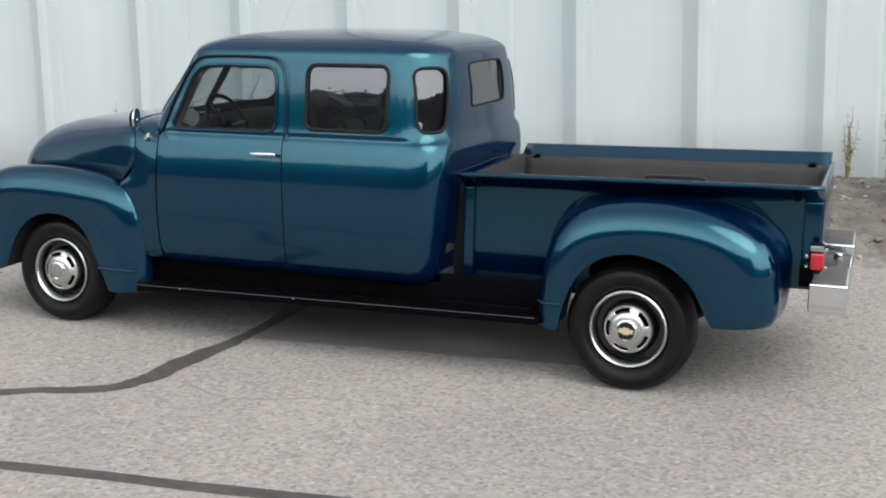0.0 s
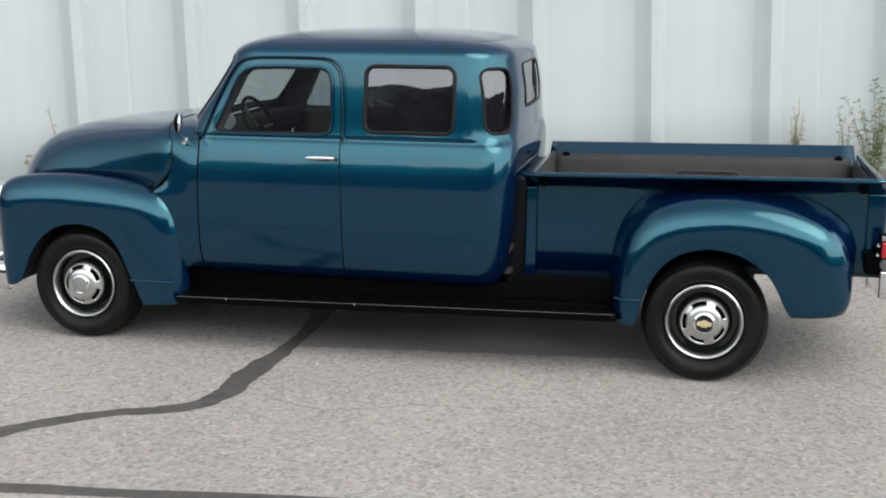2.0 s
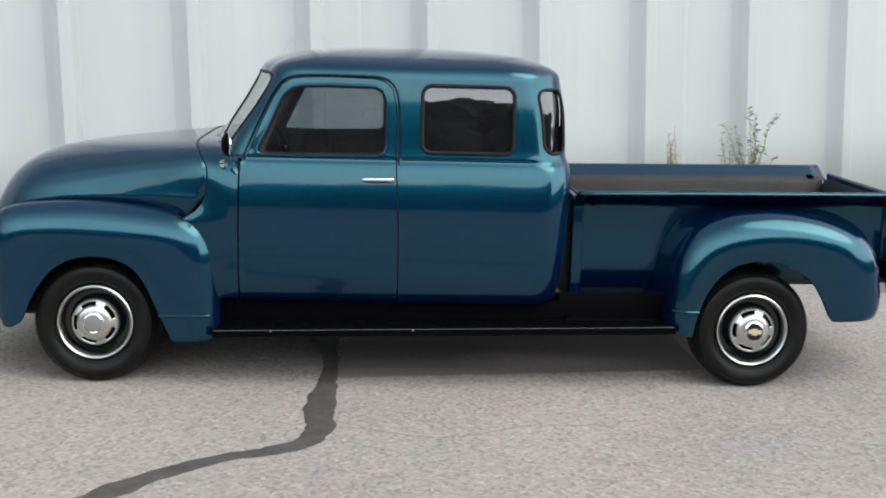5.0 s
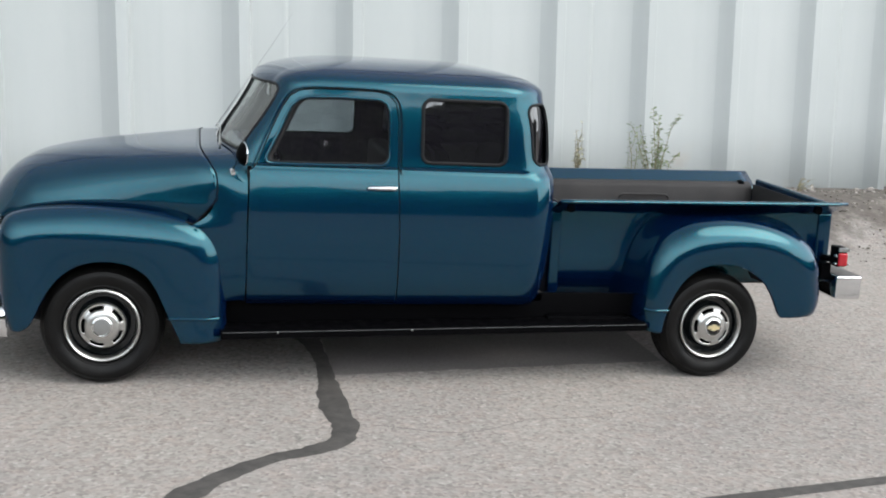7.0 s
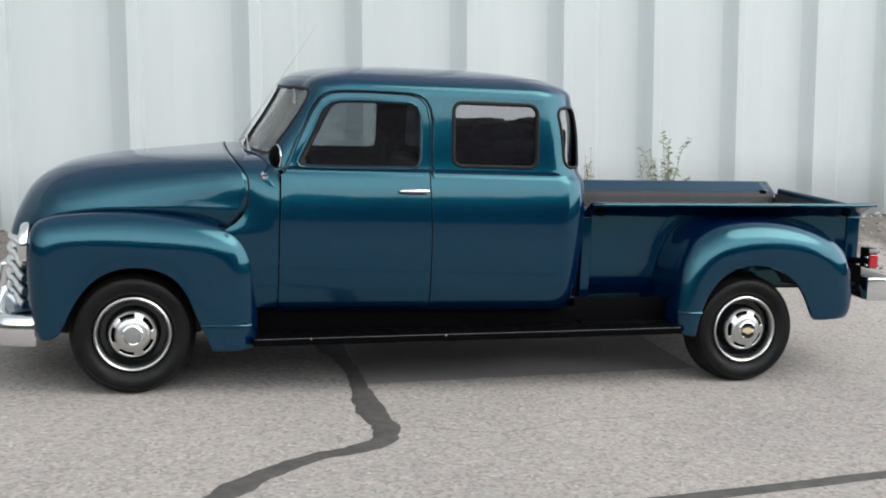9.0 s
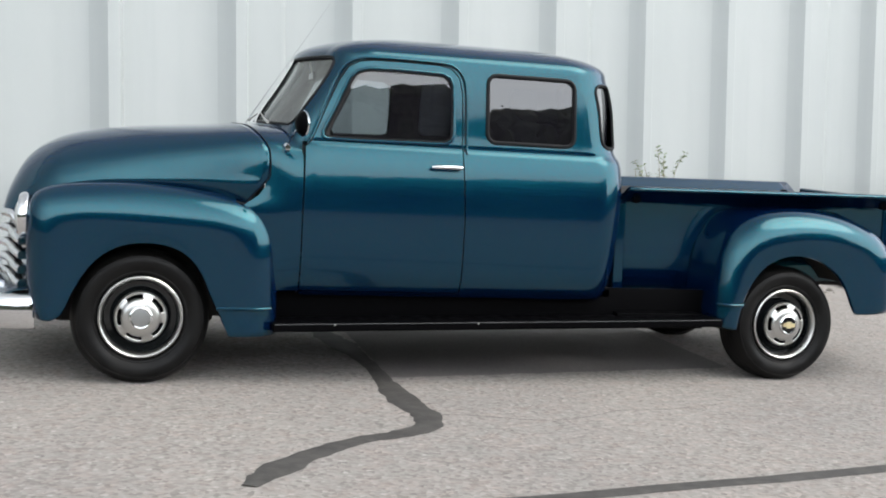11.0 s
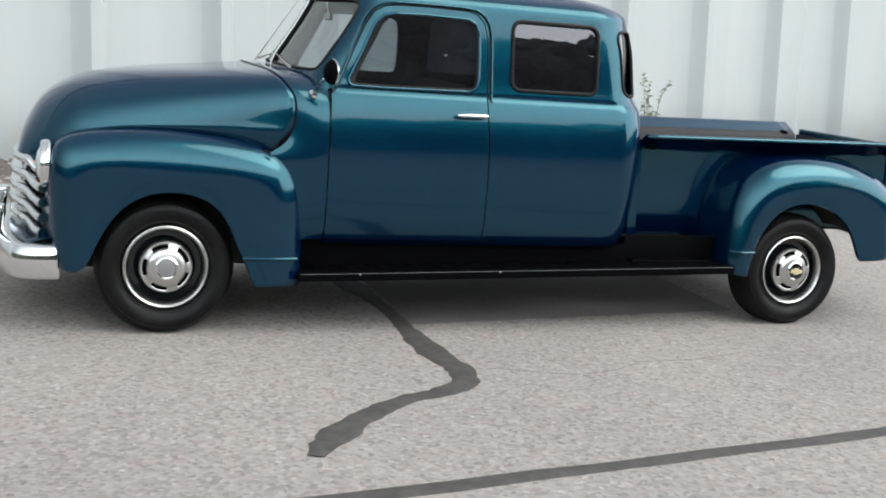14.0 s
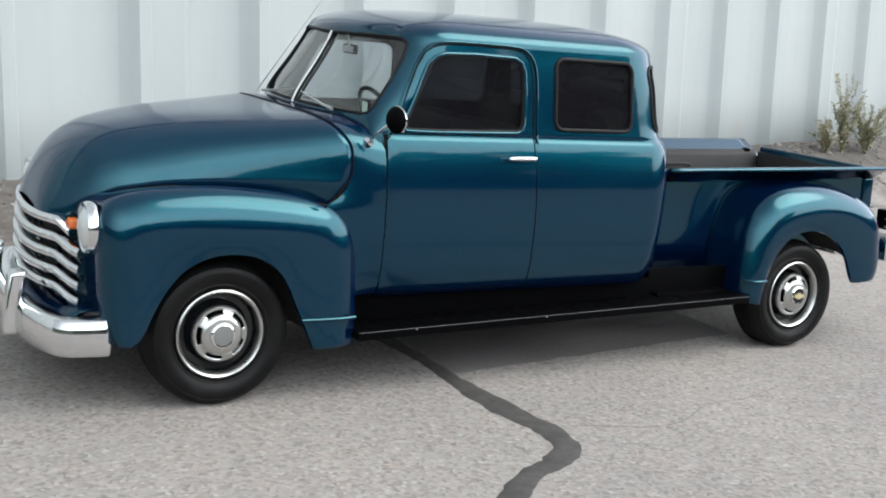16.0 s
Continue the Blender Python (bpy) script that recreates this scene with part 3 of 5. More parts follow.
# -- cab shell --
half_width = curve([0.46, 0.485, 0.52, 0.56, 0.62, 0.80, 0.9, 1.0, 1.06, 1.12, 1.20, 1.238, 1.25, 1.262, 1.274, 1.30, 1.45, 1.6, 1.70],
                   [0.712, 0.738, 0.759, 0.775, 0.789, 0.806, 0.8095, 0.808, 0.804, 0.797, 0.782, 0.7715, 0.7655, 0.7555, 0.7585, 0.7545, 0.7395, 0.7227, 0.7087])
front_mid = curve([0.46, 1.1, 1.25, 1.30, 1.36, 1.40, 1.55, 1.70], [0.60, 0.60, 0.605, 0.612, 0.632, 0.652, 0.747, 0.832])
rear_mid = curve([0.46, 0.8, 1.2, 1.262, 1.28, 1.5, 1.70], [2.57, 2.61, 2.632, 2.622, 2.615, 2.612, 2.582])
front_r = curve([0.46, 1.26, 1.36, 1.70], [0.125, 0.125, 0.15, 0.19])
BOW = 0.095
rear_r = curve([0.46, 1.1, 1.24, 1.3, 1.70], [0.16, 0.18, 0.2, 0.25, 0.31])
CAB_X, CROWN = 1.72, 0.16


def shell(q, z, sink=0.0):
    """The place on the cab's skin at q round it (0 in front, 3.1 behind) and height z; sink: so much further in."""
    zz = min(z, 1.70)
    w, f, r, rr, fr = float(half_width(zz)) - sink, float(front_mid(zz)) + sink, float(rear_mid(zz)) - sink, float(rear_r(zz)), float(front_r(zz))
    xa = f + BOW
    if q <= 0.6:
        v = (w - fr) * q / 0.6
        x = f + BOW * (v / (w - fr)) ** 2
    elif q <= 0.8:
        a = (q - 0.6) / 0.2 * math.pi / 2
        x, v = xa + fr * (1 - math.cos(a)), w - fr + fr * math.sin(a)
    elif q <= 2.2:
        x, v = xa + fr + (r - rr - xa - fr) * (q - 0.8) / 1.4, w
    elif q <= 2.6:
        a = (q - 2.2) / 0.4 * math.pi / 2
        x, v = r - rr + rr * math.sin(a), w - rr + rr * math.cos(a)
    else:
        v = (w - rr) * (3.1 - q) / 0.5
        x = r + 0.012 * (1 - (v / (w - rr)) ** 2)
    if z > 1.70:
        # the crown of the roof closes in towards the middle
        a = min((z - 1.70) / CROWN, 1.0)
        sn = a ** (1 / 0.77)
        k = max(1 - sn * sn, 0) ** 0.385
        x, v = CAB_X + (x - CAB_X) * k, v * k
    return Vector((x, v, z))


def q_of(x, z):
    """q of the place on the flank at x, or on the front corner where it begins there."""
    zz = min(z, 1.70)
    corner, fr = float(front_mid(zz)) + BOW, float(front_r(zz))
    a, b = corner + fr, float(rear_mid(zz)) - float(rear_r(zz))
    if corner < x < a and z > 1.26:
        return 0.6 + 0.4 / math.pi * math.acos(1 - (x - corner) / fr)
    return 0.8 + 1.4 * (x - a) / (b - a)


def q_front(v, z):
    """q of the place in front at v from the middle."""
    zz = min(z, 1.70)
    w, fr = float(half_width(zz)), float(front_r(zz))
    return 0.6 * v / (w - fr) if v <= w - fr else 0.6 + 0.4 / math.pi * math.asin(min(1.0, (v - w + fr) / fr))


def q_rear(v, z):
    return 3.1 - 0.5 * v / (float(half_width(z)) - float(rear_r(z)))


def dense(poly, step=0.03):
    out = []
    for (ax, az), (bx, bz) in zip(poly, poly[1:] + poly[:1]):
        n = max(1, int(math.hypot(bx - ax, bz - az) / step))
        out += [(ax + (bx - ax) * k / n, az + (bz - az) * k / n) for k in range(n)]
    return out


def grown(poly, d):
    """The outline moved outwards by d."""
    n, out = len(poly), []
    area = sum(a[0] * b[1] - b[0] * a[1] for a, b in zip(poly, poly[1:] + poly[:1]))
    sg = 1 if area > 0 else -1
    for i in range(n):
        (ax, az), (bx, bz) = poly[i - 1], poly[(i + 1) % n]
        tx, tz = bx - ax, bz - az
        m = math.hypot(tx, tz) or 1
        out.append((poly[i][0] + sg * d * tz / m, poly[i][1] - sg * d * tx / m))
    return out


door_xz = [(0.782, 0.485), (1.2, 0.485), (1.672, 0.485), (1.668, 0.9), (1.652, 1.24), (1.650, 1.4), (1.646, 1.56), (1.628, 1.645), (1.585, 1.69), (1.52, 1.704),
           (1.3, 1.708), (1.14, 1.705), (1.07, 1.695), (1.015, 1.665), (0.965, 1.59), (0.90, 1.45), (0.832, 1.285), (0.81, 1.255), (0.786, 1.24), (0.78, 0.9)]
glass_xz = [(0.925, 1.295), (1.1, 1.292), (1.4, 1.296), (1.555, 1.298), (1.583, 1.312), (1.594, 1.34), (1.594, 1.50), (1.59, 1.59), (1.572, 1.632), (1.535, 1.65), (1.3, 1.655),
            (1.13, 1.65), (1.085, 1.637), (1.05, 1.605), (0.98, 1.46), (0.915, 1.325), (0.913, 1.305)]
rear_xz = rounded(1.782, 2.285, 1.312, 1.672, 0.05)
DOOR = [(q_of(x - (0.01 if x > 1.5 else 0), z), z) for x, z in dense(door_xz)]
DOOR_GLASS = [(q_of(x - 0.015, z), z) for x, z in dense(glass_xz)]
SIDE_GLASS = [(q_of(x, z), z) for x, z in dense(rear_xz)]
_qa = q_of(2.44, 1.48)
QUARTER = dense(rounded(_qa, 2.485, 1.315, 1.662, 0.055))
SCREEN = dense([(q_front(v, z), z) for v, z in [(0.018, 1.348), (0.3, 1.347), (0.615, 1.346), (0.652, 1.356), (0.666, 1.39), (0.663, 1.45), (0.64, 1.63), (0.622, 1.685), (0.596, 1.708), (0.55, 1.714), (0.3, 1.712), (0.018, 1.708)]])
EAVE = 1.73
BACKLITE = dense([(q_rear(v, z), z) for v, z in [(0.0, 1.425), (0.15, 1.425), (0.265, 1.428), (0.285, 1.445), (0.285, 1.64), (0.27, 1.665), (0.24, 1.675), (0.1, 1.678), (0.0, 1.678)]])
HOLES = [DOOR_GLASS, SIDE_GLASS, QUARTER, SCREEN, BACKLITE]
DOOR_IN, DOOR_OUT = grown(DOOR, -0.003), grown(DOOR, 0.003)
Q_TOP = sorted(set([round(k * 0.0375, 4) for k in range(17)] + [0.6 + 0.2 * k / 8 for k in range(9)] + [0.8 + 1.4 * k / 40 for k in range(41)]
                   + [2.2 + 0.4 * k / 14 for k in range(15)] + [2.6 + 0.5 * k / 12 for k in range(13)]))


def flat_cab():
    """The unrolled cab side, cut by its windows and door seam into triangles: (points, faces of wall, door and door gap)."""
    from mathutils.geometry import delaunay_2d_cdt
    pts, edges = [], []
    loops = HOLES + [DOOR_IN, DOOR_OUT]
    for lp in loops:
        k = len(pts)
        pts += [Vector(p) for p in lp]
        edges += [(k + i, k + (i + 1) % len(lp)) for i in range(len(lp))]
    for z in (1.238, 1.25, 1.262, 1.274, 1.29):
        k = len(pts)
        lane = [(q, z) for q in np.arange(q_of(0.7, z), 3.1, 0.03)] + [(3.1, z)]
        pts += [Vector(p) for p in lane]
        edges += [(k + i, k + i + 1) for i in range(len(lane) - 1)]
    k = len(pts)
    foot = [(0.0, 1.225), (0.4, 1.225), (0.7, 1.225), (0.85, 1.225), (q_of(0.783, 1.225), 1.225)]
    pts += [Vector(p) for p in foot]
    edges += [(k + i, k + i + 1) for i in range(len(foot) - 1)]
    k = len(pts)
    rim = [(q, 0.46) for q in Q_TOP] + [(3.1, z) for z in np.arange(0.49, 1.715, 0.03)] + [(q, EAVE) for q in reversed(Q_TOP)] + [(0.0, z) for z in np.arange(1.705, 0.48, -0.03)]
    pts += [Vector(p) for p in rim]
    edges += [(k + i, k + (i + 1) % len(rim)) for i in range(len(rim))]
    marked = np.array([tuple(p) for p in pts])
    zs = list(np.arange(0.49, 1.225, 0.03)) + list(np.arange(1.315, 1.72, 0.03))
    for i, z in enumerate(zs):
        for q in np.arange(0.03 + 0.015 * (i % 2), 3.08, 0.03):
            if np.min(np.hypot(marked[:, 0] - q, marked[:, 1] - z)) > 0.011:
                pts.append(Vector((q, z)))
    v, _, f, *_ = delaunay_2d_cdt(pts, edges, [], 1, 1e-6)
    walls, doors, gaps = [], [], []
    for t in f:
        q, z = sum(v[i][0] for i in t) / len(t), sum(v[i][1] for i in t) / len(t)
        if any(inside(h, q, z) for h in HOLES):
            continue
        if inside(DOOR_IN, q, z):
            doors.append(tuple(t))
        elif (z < 1.225 and q < q_of(0.79, z)) or (z < 1.262 and q_of(0.76, z) < q < q_of(0.79, z)):
            continue
        elif not inside(DOOR_OUT, q, z):
            walls.append(tuple(t))
        else:
            gaps.append(tuple(t))
    return v, walls, doors, gaps


flat_pts, flat_walls, flat_doors, flat_gaps = flat_cab()


def roof_rows(sink=0.0):
    rows = [1.70 + CROWN * math.sin(a) ** 0.77 for a in np.linspace(math.asin(((EAVE - 1.70) / CROWN) ** (1 / 0.77)), math.pi / 2, 16)]
    top = (1.70 + CROWN)
    return [[shell(q, min(z, top - 1e-6), sink) - Vector((0, 0, sink * (z - EAVE) / ((1.70 + CROWN) - EAVE))) for q in Q_TOP] for z in rows]


def cab_half(s, faces, sink=0.0, roof=False):
    verts = [side(shell(q, z, sink), s) for q, z in flat_pts]
    out = list(faces)
    if roof:
        k = len(verts)
        rows = roof_rows(sink)
        for r in rows:
            verts += [side(p, s) for p in r]
        out += grid_faces(len(rows), len(Q_TOP), base=k)
    return verts, out


def joined(a, b):
    k = len(a[0])
    return list(a[0]) + list(b[0]), list(a[1]) + [tuple(k + i for i in f) for f in b[1]]


part("cab", *joined(cab_half(-1, flat_walls, roof=True), cab_half(1, flat_walls, roof=True)), PAINT, truck, "rounded extended cab in teal metallic paint", sharp=70)
part("cab_lining", *joined(cab_half(-1, flat_walls + flat_doors + flat_gaps, 0.03, True), cab_half(1, flat_walls + flat_doors + flat_gaps, 0.03, True)), TRIM, truck, "dark interior lining", sharp=70)


def pane(name, loop, s, sink, mat, parent, label, lean=0.0):
    """A pane that follows the cab's skin inside a window outline."""
    from mathutils.geometry import delaunay_2d_cdt
    q0, q1 = min(p[0] for p in loop), max(p[0] for p in loop)
    z0, z1 = min(p[1] for p in loop), max(p[1] for p in loop)
    pts = [Vector(p) for p in loop]
    pts += [Vector((q, z)) for q in np.arange(q0, q1, 0.05) for z in np.arange(z0, z1, 0.06) if inside(loop, q, z)]
    v, _, f, *_ = delaunay_2d_cdt(pts, [(i, (i + 1) % len(loop)) for i in range(len(loop))], [], 1, 1e-6)
    f = [t for t in f if inside(loop, sum(v[i][0] for i in t) / 3, sum(v[i][1] for i in t) / 3)]
    ob = part(name, [side(shell(q, z, sink + lean * (z1 - z)), s) for q, z in v], f, mat, parent, label, sharp=180)
    return ob


def outline(name, loop, s, sink, r, mat, parent, label="", closed=True, flat=None):
    """A bead of rubber or metal along a window outline."""
    path = [side(shell(q, z, sink), s) for q, z in loop]
    return part(name, *tube(path, r, 8, closed), mat, parent, label, merge=0)


for s, who in ((-1, "driver"), (1, "passenger")):
    door = part("door", *cab_half(s, flat_doors), PAINT, truck, "closed teal front door", sharp=70)
    pane("window_glass", DOOR_GLASS, s, 0.008, TINTED, door, "lightly tinted door glass", 0.046)
    outline("window_frame", grown(DOOR_GLASS, 0.012), s, -0.002, 0.009, PAINT, door, "raised teal frame round the door glass")
    outline("window_seal", grown(DOOR_GLASS, 0.002), s, 0.002, 0.007, SEAL_AND_SHADE, door, "black rubber seal")
    # handle: a tapered bar on two stubs
    hz, hx = 1.166, 1.44
    hy = YC + s * float(half_width(hz))
    bar = [(hx + u, hy + s * (0.034 + 0.006 * math.sin(math.pi * u / 0.2)), hz + 0.002 * math.sin(9 * u)) for u in np.linspace(0.018, 0.186, 9)]
    v, f = tube(bar, [0.006, 0.0105, 0.0115, 0.0115, 0.0115, 0.0115, 0.0115, 0.012, 0.009], 10)
    handle = part("door_handle", v, f, CHROME, door, "chrome bar door handle")
    part("handle_stub", *tube([(hx + 0.175, hy - s * 0.01, hz), (hx + 0.175, hy + s * 0.036, hz)], 0.012, 10), CHROME, handle)
    # drip rail over the door
    arc = spline(door_xz[4:18], 60)
    mid = np.array([1.3, 1.2])
    for nm, off, sink, r, mt, lb in (("drip_rail", 0.014, -0.004, 0.006, PAINT, "raised drip rail over the door"), ("door_seal", 0.003, 0.003, 0.0045, SEAL_AND_SHADE, "dark rubber strip in the door seam")):
        tan = np.gradient(arc, axis=0)
        tan /= np.linalg.norm(tan, axis=1)[:, None]
        line = arc + np.stack([tan[:, 1], -tan[:, 0]], 1) * off
        outline(nm, [(q_of(x, min(z, 1.70)), z) for x, z in line], s, sink, r, mt, truck, lb, closed=False)
    sw = pane("side_window", SIDE_GLASS, s, 0.008, PRIVACY, truck, "dark tinted fixed side window", 0.003)
    outline("window_seal", grown(SIDE_GLASS, 0.002), s, -0.001, 0.011, SEAL_AND_SHADE, sw, "wide dark rubber seal")
    qw = pane("quarter_window", QUARTER, s, 0.008, PRIVACY, truck, "curved dark corner window", 0.06)
    outline("window_seal", grown(QUARTER, 0.002), s, 0.0, 0.009, SEAL_AND_SHADE, qw, "dark rubber seal")
    ws = pane("windscreen_glass", SCREEN, s, 0.01, CLEAR, truck, "clear flat windscreen half")
    outline("window_seal", grown(SCREEN, 0.003), s, 0.001, 0.008, SEAL_AND_SHADE, ws, "dark rubber seal")
    # wiper
    wp = [shell(q_front(0.44, 1.34), 1.348, -0.045), shell(q_front(0.34, 1.36), 1.358, -0.03), shell(q_front(0.18, 1.39), 1.380, -0.014), shell(q_front(0.06, 1.40), 1.394, -0.008)]
    part("wiper", *tube([side(p, s) for p in wp], [0.009, 0.006, 0.004, 0.003], 7), STEEL, truck, "silver windscreen wiper")
# the two halves of the rear window are one pane
bl = BACKLITE
_half = [(q, z) for q, z in bl if q < 3.0999]
_pts = [side(shell(q, z, 0.008), -1) for q, z in _half] + [side(shell(q, z, 0.008), 1) for q, z in reversed(_half)]
rw = part("rear_window", _pts, [tuple(range(len(_pts)))], PRIVACY, truck, "dark rear window of the cab", smooth=False)
part("window_seal", *tube([side(shell(q, z, -0.001), -1) for q, z in _half] + [side(shell(q, z, -0.001), 1) for q, z in reversed(_half)], 0.006, 8, True), SEAL_AND_SHADE, rw, "dark rubber seal")
# chrome post between the windscreen halves
part("windscreen_divider", *tube([shell(0, z, -0.005) + Vector((0, YC, 0)) for z in np.linspace(1.335, 1.714, 8)], 0.0065, 8), STEEL, truck, "bright windscreen centre post")

# -- hood and cowl --
hood_top = curve([-0.705, -0.685, -0.65, -0.6, -0.52, -0.40, -0.2, 0.0, 0.3, 0.56, 0.64], [0.84, 0.918, 1.0, 1.083, 1.155, 1.214, 1.259, 1.284, 1.309, 1.331, 1.345])
hood_low = curve([-0.705, -0.63, -0.57, -0.5, -0.4, -0.15, 0.2, 0.4, 0.56, 0.8], [0.798, 0.80, 0.838, 0.905, 0.955, 0.985, 0.968, 0.948, 0.928, 0.93])
hood_wide = curve([-0.705, -0.69, -0.66, -0.6, -0.5, -0.4, -0.2, 0.0, 0.25, 0.56, 0.8], [0.24, 0.292, 0.338, 0.4, 0.473, 0.522, 0.580, 0.625, 0.695, 0.786, 0.80])


def hood_square(x):
    """How square the hood's shoulders are: rounder in front."""
    return 2.75 + 3.1 * max(0.0, min(1.0, (x + 0.4) / 0.93)) ** 1.5


def hood_ring(x, n=44):
    """One half of the hood's section at x, from the middle down to its lower edge."""
    zt, zb, w = float(hood_top(x)), float(hood_low(x)), float(hood_wide(x))
    lean = 0.1 * min(max((0.45 - x) / 0.6, 0.0), 1.0)  # its sides slope outwards to the fenders
    out = []
    for a in np.linspace(0, math.pi / 2, n):
        k = 2.0 / hood_square(x)
        v, h = w * math.sin(a) ** k, math.cos(a) ** k
        v *= 1 - lean * h
        out.append(Vector((x, v, zb + (zt - zb) * h)))
    return out


seam_x = curve([0.90, 0.93, 0.97, 1.04, 1.13, 1.20, 1.27, 1.31, 1.332], [0.46, 0.49, 0.55, 0.598, 0.616, 0.612, 0.575, 0.54, 0.512])


def build_hood():
    xs = list(-0.705 + 0.2 * np.linspace(0, 1, 16) ** 2) + list(np.linspace(-0.48, 0.53, 30))
    verts, n = [], 44
    for s in (-1, 1):
        for x in xs:
            for j, p in enumerate(hood_ring(x)):
                t = j / (n - 1)
                back = max(0, (x + 0.1) / 0.63)
                p.x += back ** 2 * (float(seam_x(p.z)) - 0.53)
                verts.append(side(p, s))
        rear = verts[-n:]
        part("hood_seal", *tube([(x + 0.002, y, z) for x, y, z in spline(rear, 60)], 0.0025, 8), SEAL_AND_SHADE, truck, "dark gap behind the hood", merge=0)
        low = [verts[-n * len(xs) + k * n + n - 1] for k in range(11, len(xs))]
        part("hood_seal", *tube([(x, y + s * 0.002, z) for x, y, z in low], 0.006, 8), SEAL_AND_SHADE, truck, "dark gap between hood and fender", merge=0)
    faces = grid_faces(len(xs), n) + grid_faces(len(xs), n, base=len(xs) * n)
    hood = part("hood", verts, faces, PAINT, truck, "tall rounded teal hood", sharp=60, thick=0.006)
    return hood


build_hood()


def build_cowl():
    """From the hood's rear seam to the doors and the foot of the windscreen."""
    us, n = list(np.linspace(0, 1, 20)), 70
    k = 2.0 / hood_square(0.53)
    first, last = [], []
    for a in np.linspace(0, math.pi / 2, 200):
        first.append((float(hood_wide(0.53)) * math.sin(a) ** k, 0.93 + (float(hood_top(0.53)) - 0.93) * math.cos(a) ** k))
        v, z = 0.78 * math.sin(a) ** 0.34, 0.93 + (1.332 - 0.93) * math.cos(a) ** 0.34
        last.append((v / 0.78 * float(half_width(z)) if z < 1.262 else v / 0.78 * float(half_width(1.262)), z))
    low = list(np.linspace(0.9, 0.485, 12))
    first = spline(first + [(float(hood_wide(0.53)), z) for z in low], n)
    last = spline(last + [(float(half_width(max(z, 0.47))), z) for z in low], n)
    verts = []
    for s in (-1, 1):
        for u in us:
            e = 1 - (1 - u) ** 1.25
            for (v0, z0), (v1, z1) in zip(first, last):
                v, z = v0 + (v1 - v0) * e, z0 + (z1 - z0) * e
                dip = 1 - min(1, u * 5)
                px = 0.532 + 0.2505 * u + (1 - u) * (float(seam_x(z)) - 0.53)
                verts.append(side(Vector((px, v - 0.002 * dip, z - 0.002 * dip)), s))
    part("cowl", verts, grid_faces(len(us), n) + grid_faces(len(us), n, base=len(us) * n), PAINT, truck, "teal cowl panel below the windscreen", sharp=60)
    for s in (-1, 1):
        line = [side(Vector((0.781, float(half_width(z)) - 0.016, z)), s) for z in np.linspace(0.47, 1.245, 60)]
        part("door_seal", *tube(line, 0.0035, 8), SEAL_AND_SHADE, truck, "dark rubber strip in front of the door", merge=0)


build_cowl()

# -- fenders --


def fender(name, crest, arch, root, y_out, y_crest, round_in, s, label, n=72, root_y=None):
    """A pontoon fender: crest and arch are outlines in x and z from front foot over the top to the rear foot; root: the outline where it
    meets the body, (x, y, z)."""
    C, A, R = spline(crest, n), spline(arch, n), spline(root, n)
    verts = []
    rows = 0
    for i in range(n):
        col = []
        c, a, r = C[i], A[i], R[i]
        gap = np.linalg.norm(a - c)
        rin = min(round_in, gap * 0.75)
        d = (a - c) / max(gap, 1e-6)
        for k in np.linspace(0, 1, 10):
            # from the root out to the crest
            b = math.sin(k * math.pi / 2)
            x, z = r[0] + (c[0] - r[0]) * b ** 1.3, r[2] + (c[1] - r[2]) * b ** 1.3
            col.append((x, r[1] + (y_crest - r[1]) * k, z))
        for k in np.linspace(0.08, 1, 13):
            w = k * math.pi / 2
            p = c + d * rin * (1 - math.cos(w))
            col.append((p[0], y_crest + (y_out - y_crest) * math.sin(w), p[1]))
        p0 = c + d * rin
        for k in np.linspace(0.12, 1, 8):
            p = p0 + (a - p0) * k
            col.append((p[0], y_out + 0.012 * k * k, p[1]))
        # rolled edge
        col.append((a[0] + d[0] * 0.004, y_out + 0.03, a[1] + d[1] * 0.004))
        col.append((a[0] - d[0] * 0.012, y_out + 0.034, a[1] - d[1] * 0.012))
        rows = len(col)
        for x, y, z in col:
            verts.append((x, y if s < 0 else 2 * YC - y, z))
    return part(name, verts, grid_faces(n, rows), PAINT, truck, label, sharp=60, thick=0.003)


front_crest = [(-0.50, 0.335), (-0.535, 0.45), (-0.548, 0.60), (-0.552, 0.76), (-0.545, 0.88), (-0.50, 0.950), (-0.40, 0.985), (-0.24, 1.003), (-0.05, 1.008), (0.15, 0.998), (0.35, 0.975), (0.49, 0.945), (0.575, 0.90), (0.63, 0.825), (0.66, 0.73), (0.672, 0.60), (0.678, 0.45), (0.68, 0.262)]
front_arch = [(-0.42, 0.33), (-0.385, 0.355), (-0.36, 0.40), (-0.325, 0.48), (-0.28, 0.56), (-0.22, 0.635), (-0.15, 0.685), (-0.07, 0.714), (0.02, 0.722), (0.11, 0.712), (0.19, 0.68), (0.25, 0.63), (0.295, 0.56), (0.33, 0.48), (0.365, 0.405), (0.395, 0.34), (0.42, 0.285), (0.43, 0.258)]
front_root = [(-0.55, 0.34, 0.335), (-0.565, 0.34, 0.5), (-0.57, 0.34, 0.66), (-0.575, 0.345, 0.80), (-0.575, 0.345, 0.87), (-0.535, 0.32, 0.915), (-0.42, 0.255, 0.952), (-0.25, 0.2, 0.972), (-0.05, 0.165, 0.975), (0.15, 0.13, 0.966), (0.35, 0.1, 0.948), (0.48, 0.07, 0.925), (0.55, 0.05, 0.88), (0.60, 0.03, 0.80), (0.63, 0.02, 0.7), (0.64, 0.02, 0.58), (0.645, 0.03, 0.45), (0.65, 0.06, 0.26)]
